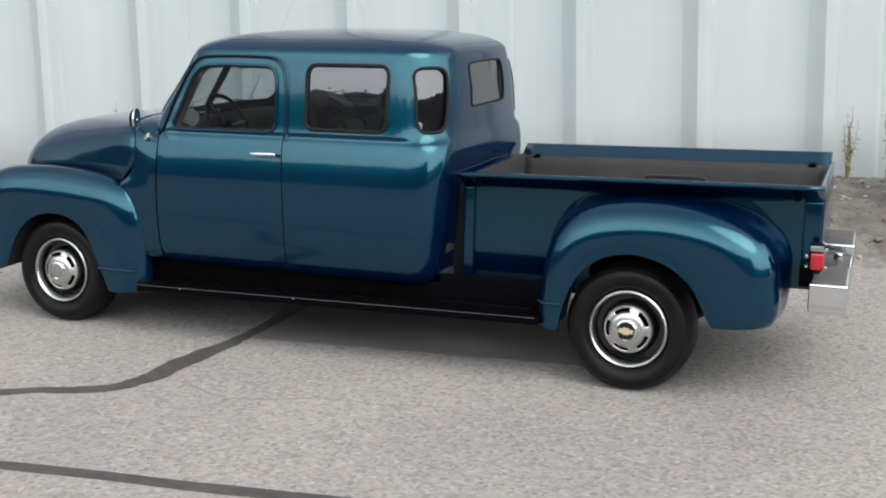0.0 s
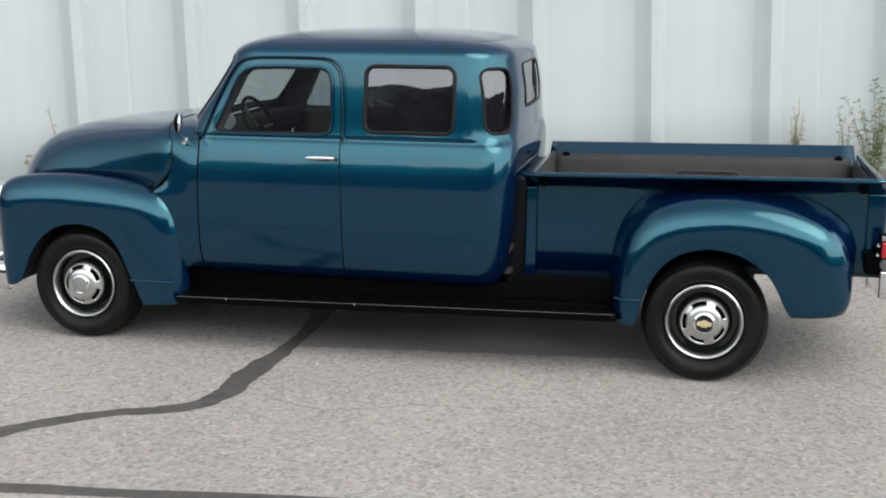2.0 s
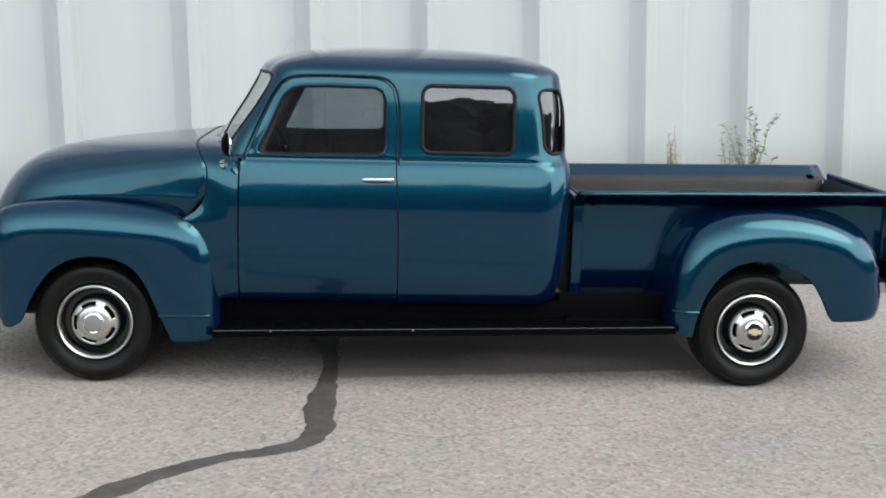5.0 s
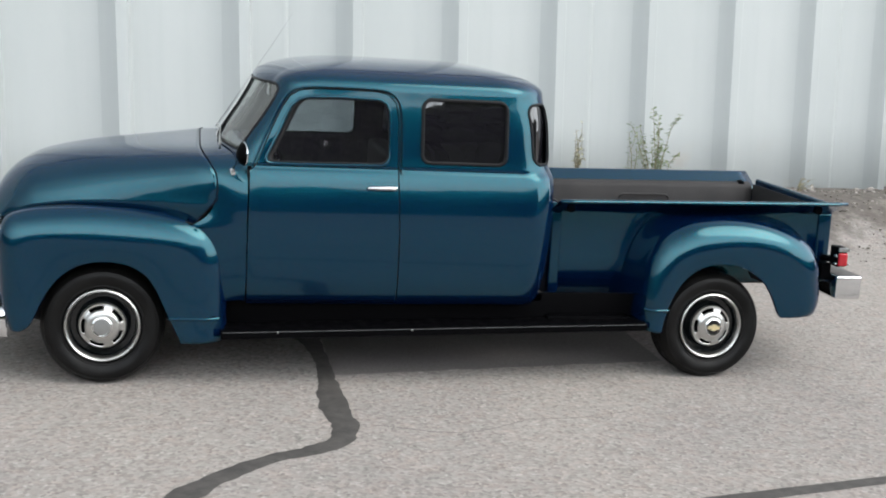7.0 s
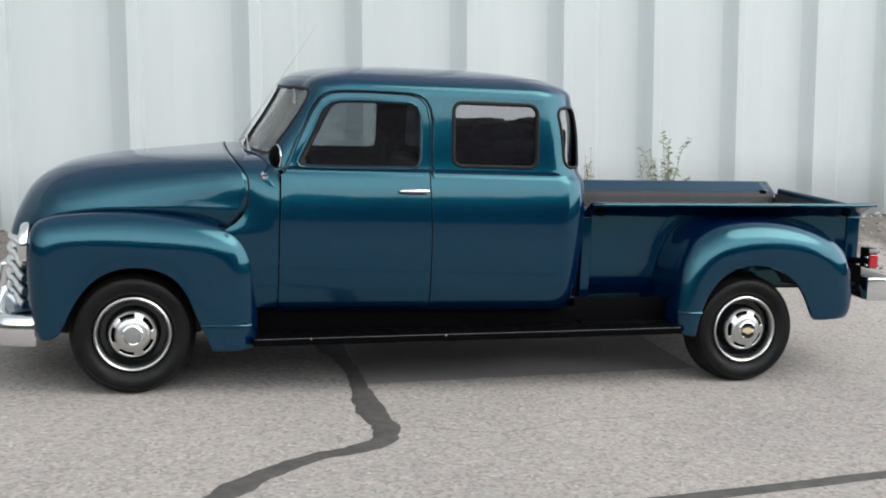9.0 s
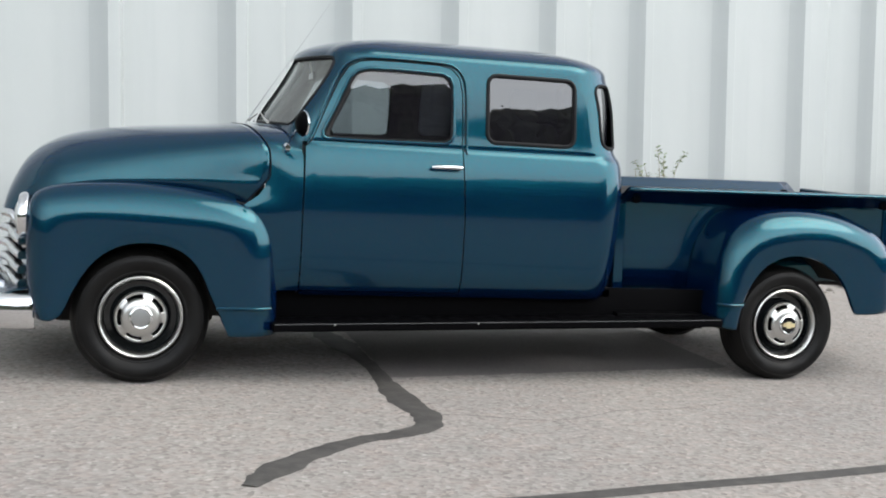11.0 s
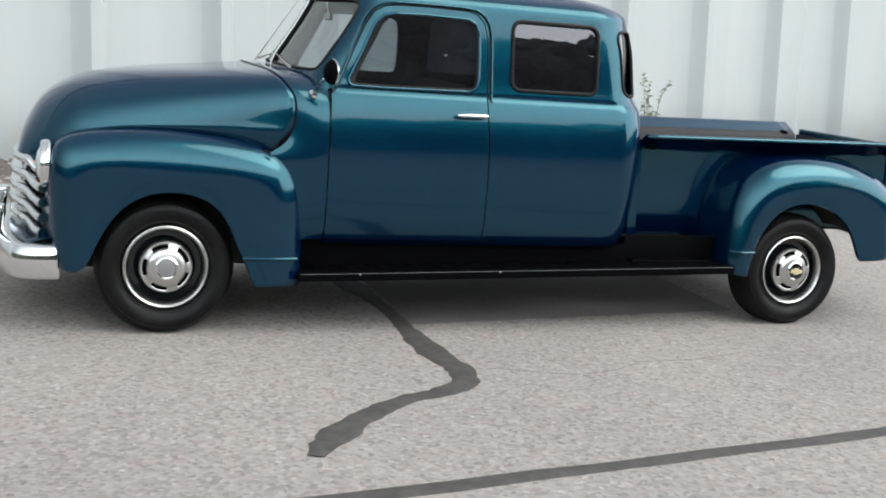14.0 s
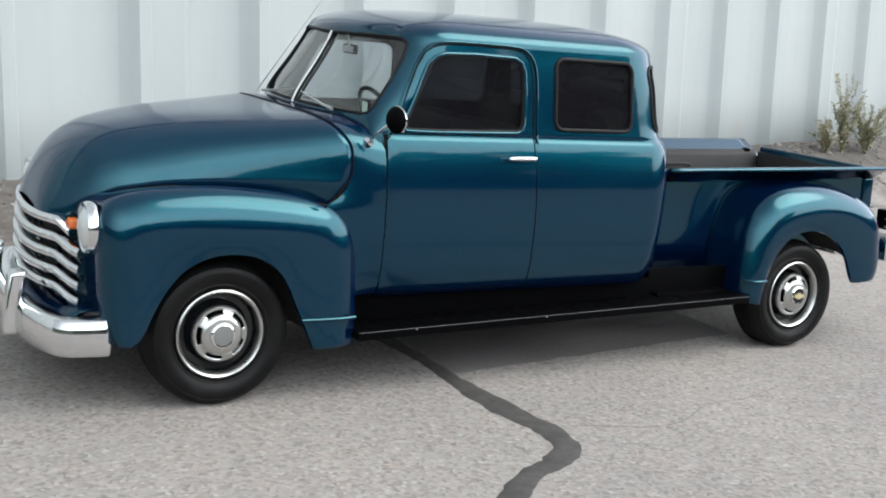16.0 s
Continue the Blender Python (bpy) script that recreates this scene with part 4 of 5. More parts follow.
rear_crest = [(3.19, 0.335), (3.195, 0.45), (3.208, 0.60), (3.232, 0.735), (3.285, 0.85), (3.37, 0.935), (3.49, 0.988), (3.62, 1.012), (3.78, 1.02), (3.95, 1.008), (4.12, 0.972), (4.27, 0.912), (4.365, 0.835), (4.412, 0.74), (4.428, 0.64), (4.44, 0.55), (4.435, 0.48), (4.415, 0.43)]
rear_arch = [(3.325, 0.315), (3.337, 0.39), (3.357, 0.47), (3.388, 0.55), (3.43, 0.62), (3.485, 0.68), (3.55, 0.722), (3.62, 0.745), (3.70, 0.755), (3.79, 0.745), (3.87, 0.72), (3.94, 0.68), (4.0, 0.63), (4.04, 0.575), (4.07, 0.52), (4.095, 0.465), (4.115, 0.43), (4.13, 0.413)]
rear_root = [(3.15, 0.252, 0.335), (3.155, 0.252, 0.45), (3.165, 0.252, 0.61), (3.19, 0.252, 0.75), (3.25, 0.252, 0.88), (3.345, 0.252, 0.975), (3.47, 0.252, 1.005), (3.62, 0.252, 1.01), (3.80, 0.252, 1.01), (3.98, 0.252, 1.008), (4.16, 0.252, 1.0), (4.32, 0.252, 0.94), (4.42, 0.252, 0.86), (4.47, 0.252, 0.76), (4.475, 0.252, 0.65), (4.47, 0.252, 0.56), (4.46, 0.252, 0.48), (4.44, 0.252, 0.43)]


def crease(name, path, s, parent):
    p = [(x, y if s < 0 else 2 * YC - y, z) for x, y, z in path]
    return part(name, *tube(spline(p, 12), 0.009, 8), PAINT, parent)


def lining(name, arch, s, deep, open_below=0.0):
    """The dark wheel housing behind a fender's opening; open_below: the height under which it lets one see through."""
    A = spline(arch, 40)
    mid = np.array([A[:, 0].mean(), 0.45])
    A = np.array([p for p in A if p[1] > open_below or p[0] < mid[0]])
    n = len(A)
    verts = []
    for y, grow in ((-0.04, 1.04), (0.05, 1.12), (0.16, 1.13), (deep, 1.1)):
        for p in A:
            q = mid + (p - mid) * grow
            verts.append((q[0], y if s < 0 else 2 * YC - y, max(q[1], 0.3)))
    faces = grid_faces(4, n)
    if not open_below:
        verts.append((mid[0], deep if s < 0 else 2 * YC - deep, 0.33))
        faces += [(3 * n + i, 3 * n + i + 1, 4 * n) for i in range(n - 1)]
    return part(name, verts, faces, UNDER, truck, "dark wheel housing")


for s in (-1, 1):
    ff = fender("front_fender", front_crest, front_arch, front_root, -0.088, 0.04, 0.18, s, "rounded teal front fender")
    crease("crease", [(0.362, -0.083, 0.402), (0.5, -0.09, 0.402), (0.58, -0.088, 0.402), (0.638, -0.074, 0.402)], s, ff)
    rf = fender("rear_fender", rear_crest, rear_arch, rear_root, -0.088, 0.06, 0.18, s, "bulging teal rear fender")
    crease("crease", [(3.21, -0.05, 0.462), (3.26, -0.086, 0.46), (3.31, -0.09, 0.46), (3.352, -0.086, 0.46)], s, rf)
    lining("wheel_housing", front_arch, s, 0.26)
    lining("wheel_housing", rear_arch, s, 0.252, 0.56)


# -- wheels --
def wheel_mesh(rear):
    hub = new("wheel")
    tyre_prof = [(0.205, 0.035), (0.211, 0.012), (0.217, 0.006), (0.222, -0.001), (0.228, -0.003), (0.231, -0.0015), (0.246, -0.011), (0.262, -0.017), (0.277, -0.0195), (0.292, -0.018), (0.302, -0.0135), (0.304, -0.0155), (0.309, -0.0135), (0.3105, -0.0085), (0.322, 0.006), (0.333, 0.028), (0.337, 0.05)]
    back = [(r, 0.2 - y) for r, y in reversed(tyre_prof)]
    prof = tyre_prof[:-1] + [(0.3375, 0.045)]
    for k in range(5):
        y = 0.05 + k * 0.025
        prof += [(0.34, y + 0.003), (0.34, y + 0.017), (0.331, y + 0.019), (0.331, y + 0.023)]
    prof += back
    v, f = lathe(prof, 72)
    v = [(x, y, max(z, -TYRE + 0.004)) for x, y, z in v]
    part("tyre", v, f, RUBBER, hub, "black road tyre with moulded sidewall rings", sharp=30)
    v, f = lathe([(0.209, 0.010), (0.206, -0.003), (0.200, -0.007), (0.193, -0.003), (0.187, 0.010), (0.182, 0.026), (0.178, 0.045)], 64)
    part("trim_ring", v, f, STEEL, hub, "chrome trim ring")
    v, f = lathe([(0.18, 0.03), (0.176, 0.062), (0.15, 0.066), (0.137, 0.05), (0.13, 0.03), (0.1, 0.045), (0.0, 0.05)], 48)
    part("rim", v, f, GLOSSBLACK, hub, "black steel rim")
    # hub cap: a dished disc with five slots and a raised middle
    rs = [0.132, 0.130, 0.124, 0.115, 0.106, 0.098, 0.090, 0.080, 0.070, 0.060, 0.058]
    ys = [0.020, 0.006, -0.002, -0.004, -0.006, -0.012, -0.020, -0.026, -0.028, -0.030, -0.036]
    n, verts, faces = 100, [], []
    for r, y in zip(rs, ys):
        for k in range(n):
            verts.append((r * math.cos(2 * math.pi * k / n), y, r * math.sin(2 * math.pi * k / n)))
    for i in range(len(rs) - 1):
        for j in range(n):
            slot = (j % 20) in range(4, 16)
            if slot and i in (3, 4):
                continue
            faces.append((i * n + j, i * n + (j + 1) % n, (i + 1) * n + (j + 1) % n, (i + 1) * n + j))
    cap = part("hub_cap", verts, faces, STEEL, hub, "polished slotted hub cap", thick=0.003)
    v, f = lathe([(0.058, -0.030), (0.057, -0.039), (0.05, -0.043), (0.046, -0.042)], 40)
    part("cap_ring", v, f, CHROME, cap)
    v, f = lathe([(0.047, -0.04), (0.03, -0.0425), (0.0, -0.043)], 40)
    part("cap_centre", v, f, GLOSSBLACK if rear else GREYCAP, cap, "black centre disc" if rear else "grey centre disc")
    if rear:
        w, h, q = 0.041, 0.0125, 0.015
        o = [(-w, -0.008), (-w + 0.006, h), (-q, h), (-q, 0.019), (q, 0.019), (q, h), (w, h - 0.004), (w - 0.004, -h), (q, -h), (q, -0.019), (-q, -0.019), (-q, -h)]
        vv = [(x, -0.0432, z) for x, z in o] + [(x, -0.048, z) for x, z in o]
        m = len(o)
        part("badge", vv, [tuple(range(m, 2 * m))] + [(i, (i + 1) % m, m + (i + 1) % m, m + i) for i in range(m)], GOLD, cap, "plain gold badge", smooth=False)
    v, f = lathe([(0.33, 0.06), (0.2, 0.09), (0.2, 0.17), (0.06, 0.18), (0.0, 0.18)], 40)
    part("brake_drum", v, f, UNDER, hub)
    return hub


def place(hub, x, s):
    hub.parent = truck
    hub.matrix_local = Matrix.Translation((x, 0 if s < 0 else 2 * YC, TYRE + (0 if s < 0 else CLIMB * 2 * YC))) @ (Matrix.Identity(4) if s < 0 else Matrix.Rotation(math.pi, 4, "Z"))
    return hub


w1 = wheel_mesh(False)
place(w1, 0, -1)
w2 = copy_thing(w1, Matrix.Identity(4))
place(w2, 0, 1)
w3 = wheel_mesh(True)
place(w3, BASE, -1)
w4 = copy_thing(w3, Matrix.Identity(4))
place(w4, BASE, 1)

# -- running boards, aprons, underside --
BOARD_EDGE = material("worn_black_edge", (0.05, 0.052, 0.056), 0.6, 0.1)
for s in (-1, 1):
    y0, y1 = -0.092, 0.12
    if s > 0:
        y0, y1 = 2 * YC - y1, 2 * YC - y0
    tilt = Matrix.Translation((0.65, 0, 0.285)) @ Matrix.Rotation(-math.atan2(0.05, 2.57), 4, "Y")
    board = part_bm("running_board", box_bm((0.0, y0, 0), (2.575, y1, 0.045), 0.008, 3, tilt), BLACK, truck, "long black running board")
    edge_y = y0 if s < 0 else y1
    part("board_edge", *tube([tilt @ Vector((0.01, edge_y + s * 0.001, 0.04)), tilt @ Vector((2.56, edge_y + s * 0.001, 0.04))], 0.0022, 8), BOARD_EDGE, board, "thin worn metal edge")
    for x in (0.32, 1.1):
        part("bolt", *lathe([(0.0, -0.004), (0.005, -0.003), (0.006, 0.0)], 10), STEEL, board).location = tilt @ Vector((x, edge_y, 0.036))
    ya, yb = (0.1, 0.13) if s < 0 else (2 * YC - 0.13, 2 * YC - 0.1)
    part_bm("sill_apron", box_bm((0.5, ya, 0.29), (3.2, yb, 0.52), 0.004), BLACK, truck, "black apron above the running board")
    ya, yb = (0.0, 0.26) if s < 0 else (2 * YC - 0.26, 2 * YC)
    part_bm("bed_step", box_bm((2.62, ya + 0.04, 0.335), (3.16, yb - 0.04, 0.39), 0.01), BLACK, truck, "black step between cab and fender")
part_bm("cab_floor", box_bm((0.6, 0.1, 0.46), (2.6, 2 * YC - 0.1, 0.52), 0.01), UNDER, truck)
for y in (0.36, 1.08):
    rail = box_bm((-0.5, y, 0.42), (3.3, y + 0.08, 0.53), 0.006)
    part_bm("frame_rail", rail, UNDER, truck, "dark chassis rail")
    part_bm("rail_end", box_bm((3.3, y, 0.53), (4.35, y + 0.08, 0.58), 0.006), UNDER, truck, "dark raised end of the chassis rail")
for x in (0, BASE):
    part("axle", *tube([(x, 0.16, TYRE), (x, YC - 0.12, TYRE), (x, YC, TYRE), (x, YC + 0.12, TYRE), (x, 2 * YC - 0.16, TYRE)], [0.045, 0.05, 0.13 if x else 0.06, 0.05, 0.045], 12), UNDER, truck, "dark axle")
part("exhaust", *tube(spline([(0.8, 0.9, 0.34), (2.0, 0.98, 0.36), (2.9, 1.02, 0.4), (3.3, 1.04, 0.42)], 30), 0.03, 10), UNDER, truck)
# unseen low blocks, added to stop light from the far side under the floor
part_bm("fuel_tank", box_bm((0.85, 0.92, 0.19), (3.1, 1.34, 0.47), 0.05, 3), UNDER, truck, "long dark block added under the floor to keep light out")
part_bm("transmission", box_bm((0.35, 0.62, 0.24), (1.5, 0.9, 0.47), 0.06, 3), UNDER, truck, "dark block added under the floor to keep light out")
part("drive_shaft", *tube([(1.45, YC, 0.36), (BASE - 0.1, YC, TYRE)], 0.04, 12), UNDER, truck, "dark drive shaft")
# another unseen block, added to darken the ground by the front wheels
part_bm("oil_sump", box_bm((-0.45, 0.5, 0.22), (0.4, 1.02, 0.52), 0.05, 3), UNDER, truck, "dark block added under the engine to keep light out")
part_bm("firewall", box_bm((0.56, 0.1, 0.4), (0.6, 2 * YC - 0.1, 1.0), 0.004), UNDER, truck)
part_bm("engine_bay", box_bm((-0.5, 0.34, 0.5), (0.55, 2 * YC - 0.34, 0.9), 0.02), UNDER, truck)

# -- bed --
rail_z = curve([2.6, 4.7], [1.105, 1.135])


def bed_section():
    """From the foot of the bed's side up to the rolled edge of its flare board: (y, z over the rail's top)."""
    return [(0.255, -0.65), (0.255, -0.4), (0.255, -0.115), (0.25, -0.098), (0.235, -0.085), (0.16, -0.04), (0.10, -0.008), (0.088, 0.0), (0.076, -0.002), (0.070, -0.012), (0.076, -0.022), (0.088, -0.022)]


for s in (-1, 1):
    xs = list(np.linspace(2.67, 4.612 if s < 0 else 4.582, 24))
    sec = bed_section()
    verts = [(x, y if s < 0 else 2 * YC - y, float(rail_z(x)) + (z if z > -0.6 or x < 3.7 else -0.56)) for x in xs for y, z in sec]
    bside = part("bed_side", verts, grid_faces(len(xs), len(sec)), PAINT, truck, "teal bed side with an outward flare board", sharp=50, thick=0.004)
    y0, y1 = (0.236, 0.258) if s < 0 else (2 * YC - 0.258, 2 * YC - 0.236)
    part_bm("stake_post", box_bm((2.672, y0, 0.47), (2.735, y1, 1.0), 0.008, 3), PAINT, bside, "pressed front post")
    # thin dark strip that paints the front post's shade onto the panel
    g0, g1 = (0.2515, 0.258) if s < 0 else (2 * YC - 0.258, 2 * YC - 0.2515)
    part_bm("groove", box_bm((2.74, g0, 0.5), (2.756, g1, 0.99), 0.002), SEAL_AND_SHADE, bside, "dark strip painted as the shade beside the post")
    y0, y1 = (0.238, 0.258) if s < 0 else (2 * YC - 0.258, 2 * YC - 0.238)
    part_bm("stake_post", box_bm((4.515, y0, 0.60), (4.608 if s < 0 else 4.578, y1, 1.03), 0.012, 3), PAINT, bside, "pressed rear post")
    # liner
    lv, lx = [], list(np.linspace(2.70, 4.555, 30))
    for x in lx:
        for y, z in ((0.215, 1.045), (0.245, 1.025), (0.262, 1.0), (0.266, 0.86), (0.27, 0.84), (0.27, 0.80), (0.27, 0.62)):
            lv.append((x, y if s < 0 else 2 * YC - y, z + (float(rail_z(x)) - 1.105)))
    part("liner_side", lv, grid_faces(len(lx), 7), LINER, truck, "black plastic bed liner side", sharp=50, thick=0.004)
    for x in (2.78, 4.48):
        yy = 0.215 if s < 0 else 2 * YC - 0.215
        part("tie_down", *lathe([(0, -0.026), (0.024, -0.023), (0.028, 0.0), (0.024, 0.023), (0, 0.026)], 16), BLACK, bside, "black tie-down knob").location = (x, yy, float(rail_z(x)) - 0.075)
part_bm("bed_front", box_bm((2.672, 0.25, 0.47), (2.70, 2 * YC - 0.25, 1.06), 0.006), PAINT, truck, "teal bed front panel")
# no real part: a dark block paints the shade between cab and bed
part_bm("gap_seal", box_bm((2.56, 0.29, 0.46), (2.674, 2 * YC - 0.3, 1.03), 0.006), SEAL_AND_SHADE, truck, "dark block standing in for the shade between cab and bed")
part_bm("liner_front", box_bm((2.702, 0.262, 0.62), (2.715, 2 * YC - 0.262, 1.065), 0.003), LINER, truck)
part_bm("bed_floor", box_bm((2.70, 0.26, 0.58), (4.574, 2 * YC - 0.26, 0.64), 0.004), LINER, truck, "ribbed black bed liner floor")
for k in range(9):
    y = 0.33 + k * 0.107
    part_bm("liner_rib", box_bm((2.74, y - 0.02, 0.638), (4.545, y + 0.02, 0.652), 0.004), LINER, truck)
tg = part_bm("tailgate", box_bm((4.577, 0.262, 0.60), (4.607, 2 * YC - 0.262, 1.085), 0.008), PAINT, truck, "closed teal tailgate")
part("top_roll", *tube([(4.592, 0.265, 1.085), (4.592, 2 * YC - 0.265, 1.085)], 0.016, 10), PAINT, tg)
part_bm("liner_tail", box_bm((4.56, 0.262, 0.62), (4.573, 2 * YC - 0.262, 1.06), 0.003), LINER, truck)
part("grab_bar", *tube(spline([(3.50, 1.235, 0.935), (3.52, 1.225, 0.962), (3.6, 1.22, 0.967), (3.78, 1.22, 0.97), (3.86, 1.225, 0.965), (3.88, 1.235, 0.938)], 24), 0.009, 8), LINER, truck, "dark moulded ridge over the wheel hump")

# -- tail lamp and rear bumper --
lamp = part_bm("tail_lamp", box_bm((4.563, 0.055, 0.715), (4.63, 0.15, 0.845), 0.012, 3), BLACK, truck, "black tail lamp housing")
part_bm("lens", box_bm((4.57, 0.046, 0.722), (4.635, 0.135, 0.808), 0.012, 3), RED, lamp, "red tail lamp lens")
part("bracket", *tube([(4.585, 0.15, 0.75), (4.565, 0.25, 0.74)], 0.022, 8), BLACK, lamp)
part_bm("lamp_bracket", box_bm((4.515, 0.15, 0.61), (4.585, 0.27, 0.72), 0.008), BLACK, truck, "black bracket behind the lamp")
part_bm("reflector", box_bm((4.568, 0.049, 0.815), (4.632, 0.06, 0.842), 0.004), GREYCAP, lamp, "small grey reflector over the lens")
for xx, zz in ((4.553, 0.74), (4.553, 0.79), (4.643, 0.733), (4.643, 0.825)):
    part("screw", *lathe([(0, -0.008), (0.008, -0.006), (0.009, 0.012)], 10), CHROME, lamp).location = (xx, 0.056, zz)
bump = part_bm("rear_bumper", box_bm((4.572, 0.05, 0.505), (4.755, 0.46, 0.655), 0.012, 3), CHROME, truck, "chrome step bumper with grey tread")
part_bm("bumper_end", box_bm((4.572, 2 * YC - 0.46, 0.505), (4.755, 2 * YC - 0.05, 0.655), 0.012, 3), CHROME, bump)
part_bm("bumper_centre", box_bm((4.572, 0.46, 0.46), (4.755, 2 * YC - 0.46, 0.59), 0.012, 3), CHROME, bump)
TREAD = material("grey_rubber_tread", (0.07, 0.067, 0.065), 0.7)
shade(TREAD, ramp(TREAD, noise_node(TREAD, 30, 4), [(0.3, (0.055, 0.053, 0.051)), (0.7, (0.095, 0.09, 0.087))]))
for y0, y1, z in ((0.062, 0.45, 0.655), (2 * YC - 0.45, 2 * YC - 0.062, 0.655), (0.47, 2 * YC - 0.47, 0.59)):
    part_bm("tread", box_bm((4.585, y0, z - 0.002), (4.742, y1, z + 0.006), 0.003), TREAD, bump, "grey rubber tread")
part("tow_ball", *lathe([(0, 0.05), (0.02, 0.045), (0.026, 0.025), (0.02, 0.005), (0.012, -0.02), (0.012, -0.03)], 20), CHROME, bump).matrix_local = pose(4.68, YC, 0.62, 90, 0, 0)

# -- front: grille, lamps, bumper --
part_bm("radiator_panel", box_bm((-0.56, 0.36, 0.42), (-0.50, 2 * YC - 0.36, 0.86), 0.01), UNDER, truck, "dark radiator behind the grille")
grille = new("grille")
grille.parent = truck
for i, (z, bow) in enumerate([(0.818, 0.702), (0.744, 0.71), (0.670, 0.715), (0.597, 0.716), (0.525, 0.714)]):
    half = [(-bow, 0.0), (-bow + 0.006, 0.14), (-bow + 0.022, 0.27), (-bow + 0.045, 0.375), (-bow + 0.054, 0.40), (-bow + 0.075, 0.425), (-0.60, 0.53), (-0.575, 0.565)]
    if i == 0:
        half = half[:5] + [(-bow + 0.07, 0.42), (-bow + 0.095, 0.445), (-bow + 0.11, 0.46)]
    drop = [0.026, 0.0235, 0.018, 0.0115, 0.012, 0.017, 0.046, 0.058]
    path = [(x, YC - v, z - d) for (x, v), d in zip(half, drop)][::-1] + [(x, YC + v, z - d) for (x, v), d in zip(half, drop)][1:]
    p = spline(path, 60)
    tan = np.gradient(p, axis=0)
    tan /= np.linalg.norm(tan, axis=1)[:, None]
    verts, sec = [], []
    for a in np.linspace(0, 2 * math.pi, 14, endpoint=False):
        sec.append((0.032 * math.copysign(abs(math.cos(a)) ** 0.7, math.cos(a)), 0.0225 * math.copysign(abs(math.sin(a)) ** 0.8, math.sin(a))))
    for q, t in zip(p, tan):
        nrm = np.cross(t, (0, 0, 1))
        nrm /= np.linalg.norm(nrm)
        if nrm[0] > 0:
            nrm = -nrm
        verts += [q + nrm * u + np.array([0, 0, w]) for u, w in sec]
    part("grille_bar", verts, grid_faces(60, 14, True) + [tuple(range(14)), tuple(59 * 14 + k for k in range(14))], CHROME, grille, "curved chrome grille bar", merge=0)
for y in (0.40, 2 * YC - 0.40):
    part("upright", *tube([(-0.60, y, 0.80), (-0.62, y, 0.68), (-0.62, y, 0.48)], 0.012, 8), BLACK, grille)
for s in (-1, 1):
    def sy(y):
        return y if s < 0 else 2 * YC - y
    lamp = new("headlight")
    lamp.parent = truck
    lamp.matrix_local = pose(-0.56, sy(0.107), 0.82, 0, 0, -90)
    v, f = lathe([(0.086, 0.0), (0.092, -0.028), (0.106, -0.03), (0.114, -0.018), (0.117, -0.004), (0.116, 0.008), (0.112, 0.02)], 48)
    part("rim", v, f, CHROME, lamp, "chrome headlight rim", thick=0.002)
    v, f = lathe([(0.0, -0.052), (0.03, -0.05), (0.06, -0.043), (0.082, -0.03), (0.092, -0.018)], 40)
    part("lens", v, f, LENS, lamp, "clear ribbed headlight lens")
    v, f = lathe([(0.0, 0.045), (0.03, 0.04), (0.06, 0.022), (0.09, -0.016)], 40)
    part("reflector", v, f, CHROME, lamp)
    lo, hi = sorted((sy(0.262), sy(0.335)))
    pk = part_bm("parking_lamp", box_bm((-0.612, lo, 0.778), (-0.565, hi, 0.822), 0.012, 3), AMBER, truck, "small amber parking lamp")


def bumper_face():
    plan = [(-0.498, -0.022), (-0.55, -0.016), (-0.61, 0.0), (-0.665, 0.02), (-0.705, 0.05), (-0.728, 0.095), (-0.75, 0.16), (-0.785, 0.32), (-0.81, 0.54), (-0.818, 0.76)]
    path = plan + [(x, 2 * YC - y) for x, y in reversed(plan[:-1])]
    p = spline(path, 70)
    tan = np.gradient(p, axis=0)
    tan /= np.linalg.norm(tan, axis=1)[:, None]
    out = np.stack([tan[:, 1] * -1, tan[:, 0]], 1)
    if out[35][0] > 0:
        out = -out
    sec = [(-0.03, 0.0), (-0.004, 0.002), (0.006, 0.012), (0.014, 0.045), (0.017, 0.085), (0.014, 0.125), (0.004, 0.158), (-0.008, 0.167), (-0.04, 0.169), (-0.085, 0.164)]
    verts = []
    for i in range(70):
        sag = -0.02 * math.sin(math.pi * i / 69)
        for u, z in sec:
            verts.append((p[i][0] + out[i][0] * u, p[i][1] + out[i][1] * u, 0.278 + z + sag))
    return verts, grid_faces(70, len(sec))


fb = part("front_bumper", *bumper_face(), CHROME, truck, "wrapped chrome front bumper", sharp=50, thick=0.004)
for y in (0.45, 2 * YC - 0.45):
    g = box_bm((-0.865, y - 0.045, 0.27), (-0.79, y + 0.045, 0.56), 0.02, 4)
    for v in g.verts:
        if v.co.z > 0.5:
            v.co.x += (v.co.z - 0.5) * 0.6
    part_bm("bumper_guard", g, CHROME, fb, "upright chrome bumper guard")
_pan = []
for y in np.linspace(0.09, 2 * YC - 0.09, 25):
    front = float(np.interp(abs(y - YC), [0, 0.22, 0.44, 0.6, 0.67], [-0.765, -0.757, -0.732, -0.70, -0.675]))
    _pan += [(front, y, 0.415), (front + 0.02, y, 0.425), (-0.60, y, 0.452), (-0.49, y, 0.47)]
part("splash_pan", _pan, grid_faces(25, 4), PAINT, truck, "painted splash pan behind the bumper", thick=0.004)
for y in (0.40, 1.08):
    part_bm("bumper_iron", box_bm((-0.80, y, 0.33), (-0.45, y + 0.04, 0.40), 0.006), UNDER, truck)

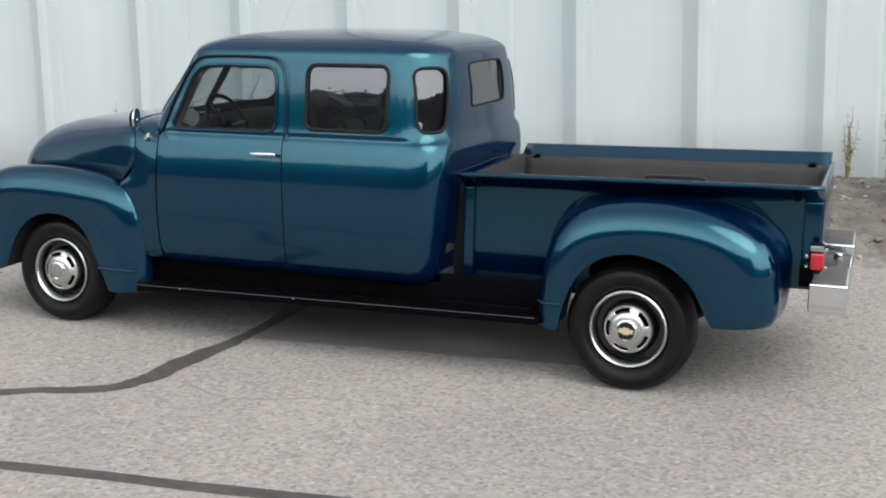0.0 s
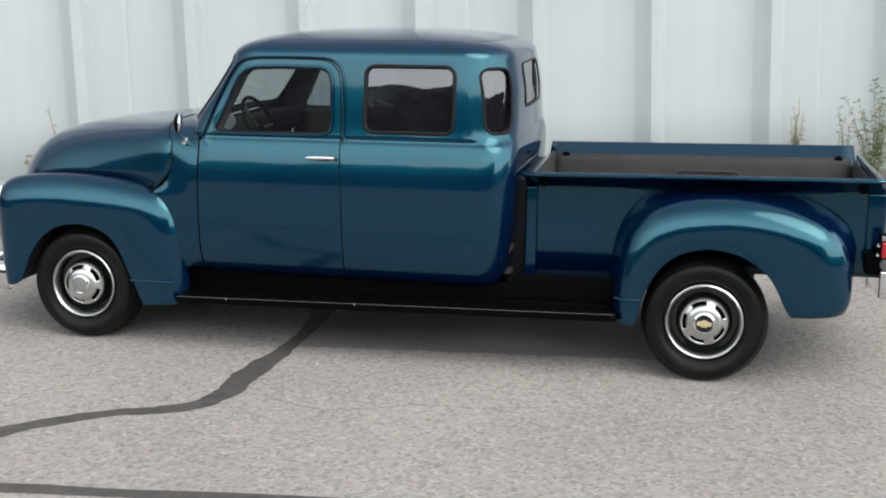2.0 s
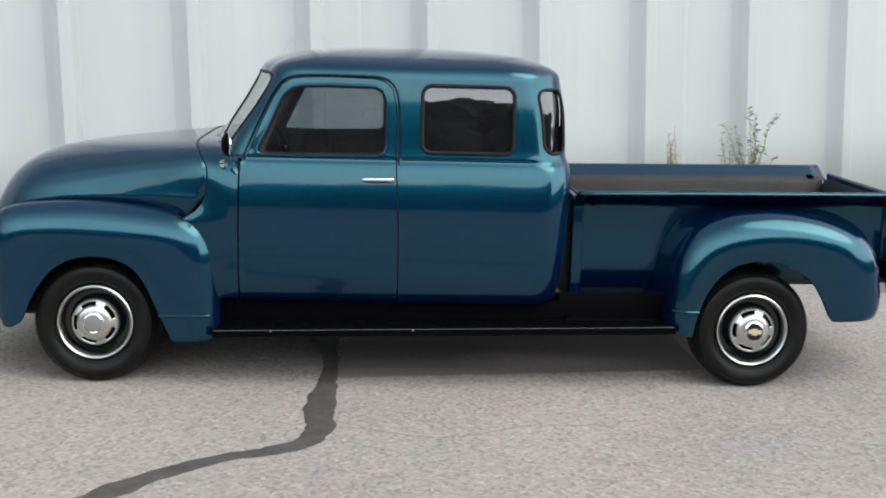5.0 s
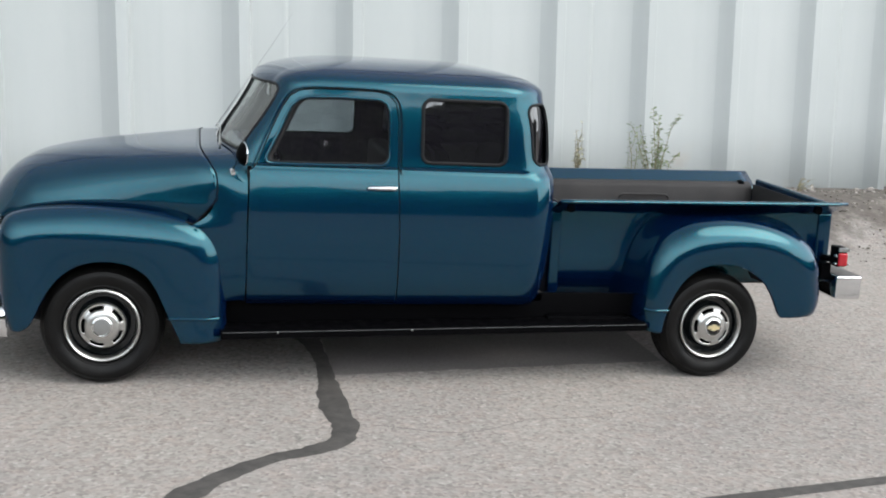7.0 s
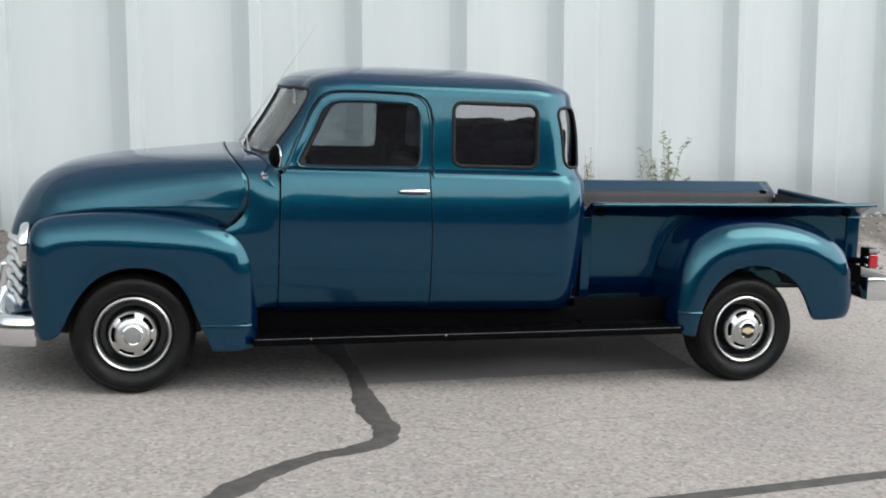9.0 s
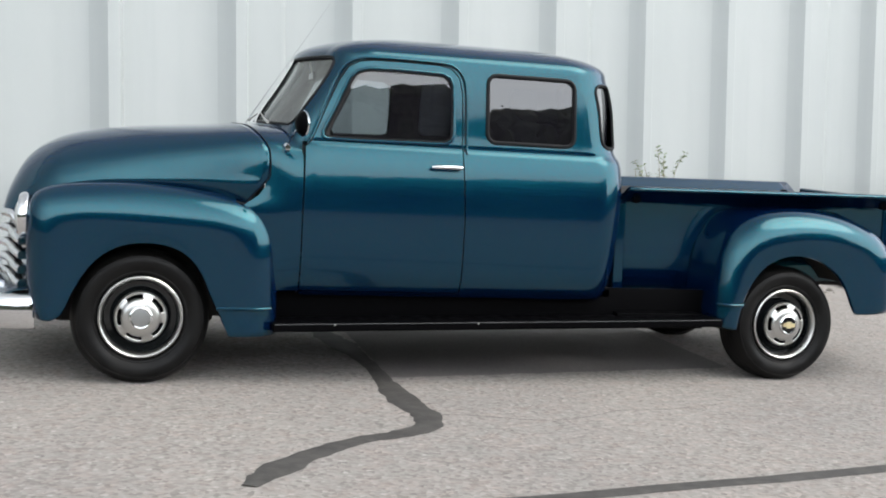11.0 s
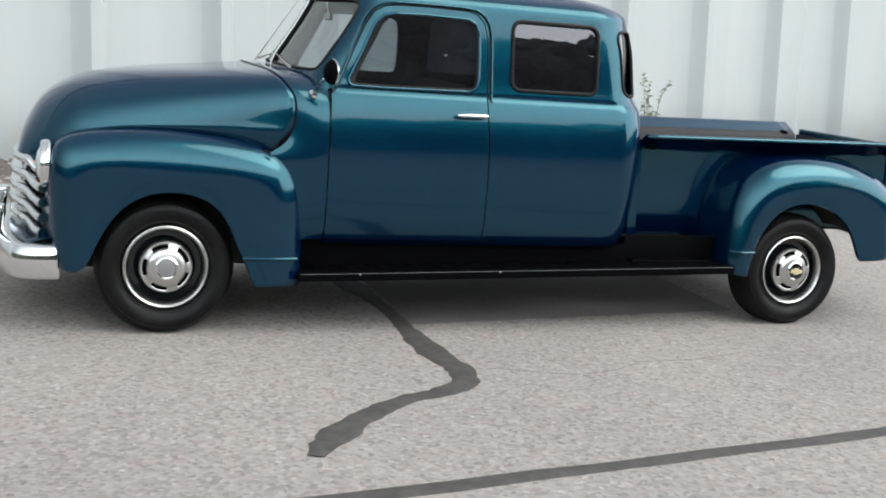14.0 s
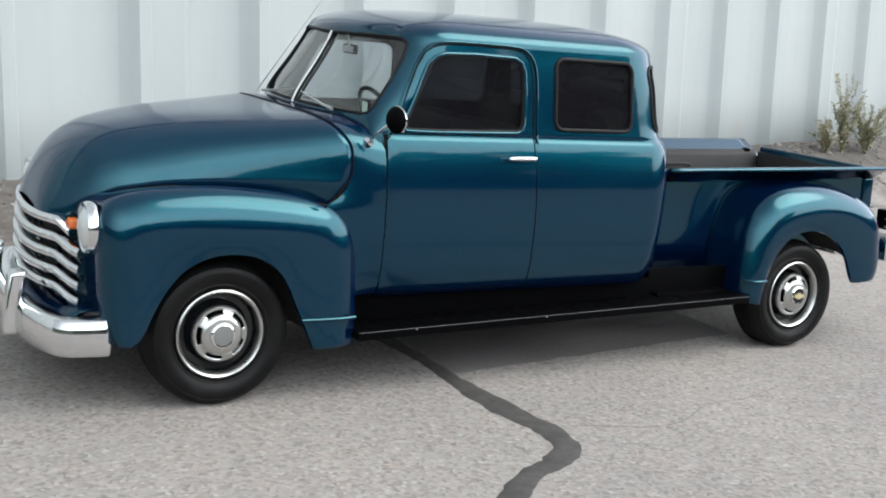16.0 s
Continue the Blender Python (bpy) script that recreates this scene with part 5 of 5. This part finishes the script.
# -- mirror, aerial, inside of the cab --
mirror = new("side_mirror")
mirror.parent = truck
part("arm", *tube(spline([(0.70, -0.005, 1.232), (0.705, -0.05, 1.262), (0.72, -0.11, 1.305), (0.745, -0.165, 1.345)], 16), 0.007, 8), CHROME, mirror, "thin chrome mirror arm")
v, f = lathe([(0.0, -0.012), (0.014, -0.011), (0.02, 0.0), (0.024, 0.02)], 20)
part("base", v, f, CHROME, mirror, "chrome mirror base").matrix_local = pose(0.70, -0.012, 1.225, 0, 0, 0)
head = part("head", *lathe([(0.0, -0.03), (0.03, -0.026), (0.052, -0.014), (0.062, 0.0), (0.063, 0.01)], 36), BLACK, mirror, "round black mirror back")
head.matrix_local = pose(0.745, -0.175, 1.352, 0, 0, -72)
part("glass", *lathe([(0.060, 0.0085), (0.0, 0.0085)], 36), material("mirror_glass", (0.9, 0.91, 0.92), 0.02, 1.0), head, "round mirror glass")
part("rim", *lathe([(0.0635, 0.002), (0.066, 0.007), (0.0625, 0.012), (0.0585, 0.010)], 36), CHROME, head, "chrome mirror rim")
aerial = part("aerial", *tube([(0.62, 1.30, 1.33), (0.79, 1.25, 1.60), (0.98, 1.2, 1.90), (1.1, 1.17, 2.1)], [0.005, 0.0024, 0.0016, 0.0012], 6), GREYCAP, truck, "thin aerial on the cowl")
part("dashboard", *tube([(0.82, 0.1, 1.22), (0.79, 0.4, 1.23), (0.78, YC, 1.235), (0.79, 1.12, 1.23), (0.82, 2 * YC - 0.1, 1.22)], 0.08, 14), TRIM, truck, "dark dashboard")
part("dial", *lathe([(0.0, -0.006), (0.04, -0.0055), (0.05, -0.003), (0.053, 0.004), (0.0, 0.006)], 32), WHITE, truck, "round white disc beside the dashboard").matrix_local = pose(0.868, 0.215, 1.325, 0, 0, 37)
wheel = new("steering_wheel")
wheel.parent = truck
wheel.matrix_local = pose(0.99, 0.45, 1.265, 0, -116, 0)
ring = [(0.0 + 0.2 * math.cos(a), 0.2 * math.sin(a), 0) for a in np.linspace(0, 2 * math.pi, 48, endpoint=False)]
part("rim", *tube(ring, 0.012, 8, True), BLACK, wheel, "thin black steering wheel rim")
for a in (90, 210, 330):
    part("spoke", *tube([(0, 0, 0.02), (0.2 * math.cos(radians(a)), 0.2 * math.sin(radians(a)), 0)], 0.008, 6), STEEL, wheel)
part("column", *tube([(0, 0, -0.01), (0, 0, 0.3)], 0.022, 10), BLACK, wheel)
for x, hgt, nm in ((1.30, 1.24, "front_seat"), (2.1, 1.24, "rear_seat")):
    st = new(nm)
    st.parent = truck
    part_bm("cushion", box_bm((x, 0.14, 0.6), (x + 0.5, 2 * YC - 0.14, 0.85), 0.05, 4), SEAT, st)
    b = box_bm((x + 0.36, 0.14, 0.8), (x + 0.5, 2 * YC - 0.14, hgt + 0.05), 0.05, 4)
    part_bm("backrest", b, SEAT, st)
inner = part_bm("rear_view_mirror", box_bm((0.935, YC - 0.085, 1.6), (0.947, YC + 0.085, 1.65), 0.008, 2), BLACK, truck, "dark inside mirror")
part_bm("back_shell", box_bm((0.926, YC - 0.06, 1.608), (0.934, YC + 0.06, 1.642), 0.003, 2), GREYCAP, inner, "grey back of the mirror")
part("mirror_stalk", *tube([(0.925, YC, 1.70), (0.935, YC, 1.64)], 0.006, 6), STEEL, truck)
part_bm("sticker", box_bm((0.815, 0.27, 1.335), (0.817, 0.325, 1.39), 0.0), STICKER, truck, "small pale green inspection sticker", smooth=False)


def settle():
    """The truck stands across the climb of the lot: its far side is the higher one."""
    bpy.context.view_layer.update()
    lean = Matrix.Identity(4)
    lean[2][1] = CLIMB
    home = truck.matrix_world.inverted()
    for ob in truck.children_recursive:
        up, turning = ob, False
        while up != truck:
            turning = turning or up.name.split(".")[0] == "wheel"
            up = up.parent
        if ob.type == "MESH" and not turning:
            m = home @ ob.matrix_world
            ob.data.transform(m.inverted() @ lean @ m)


settle()
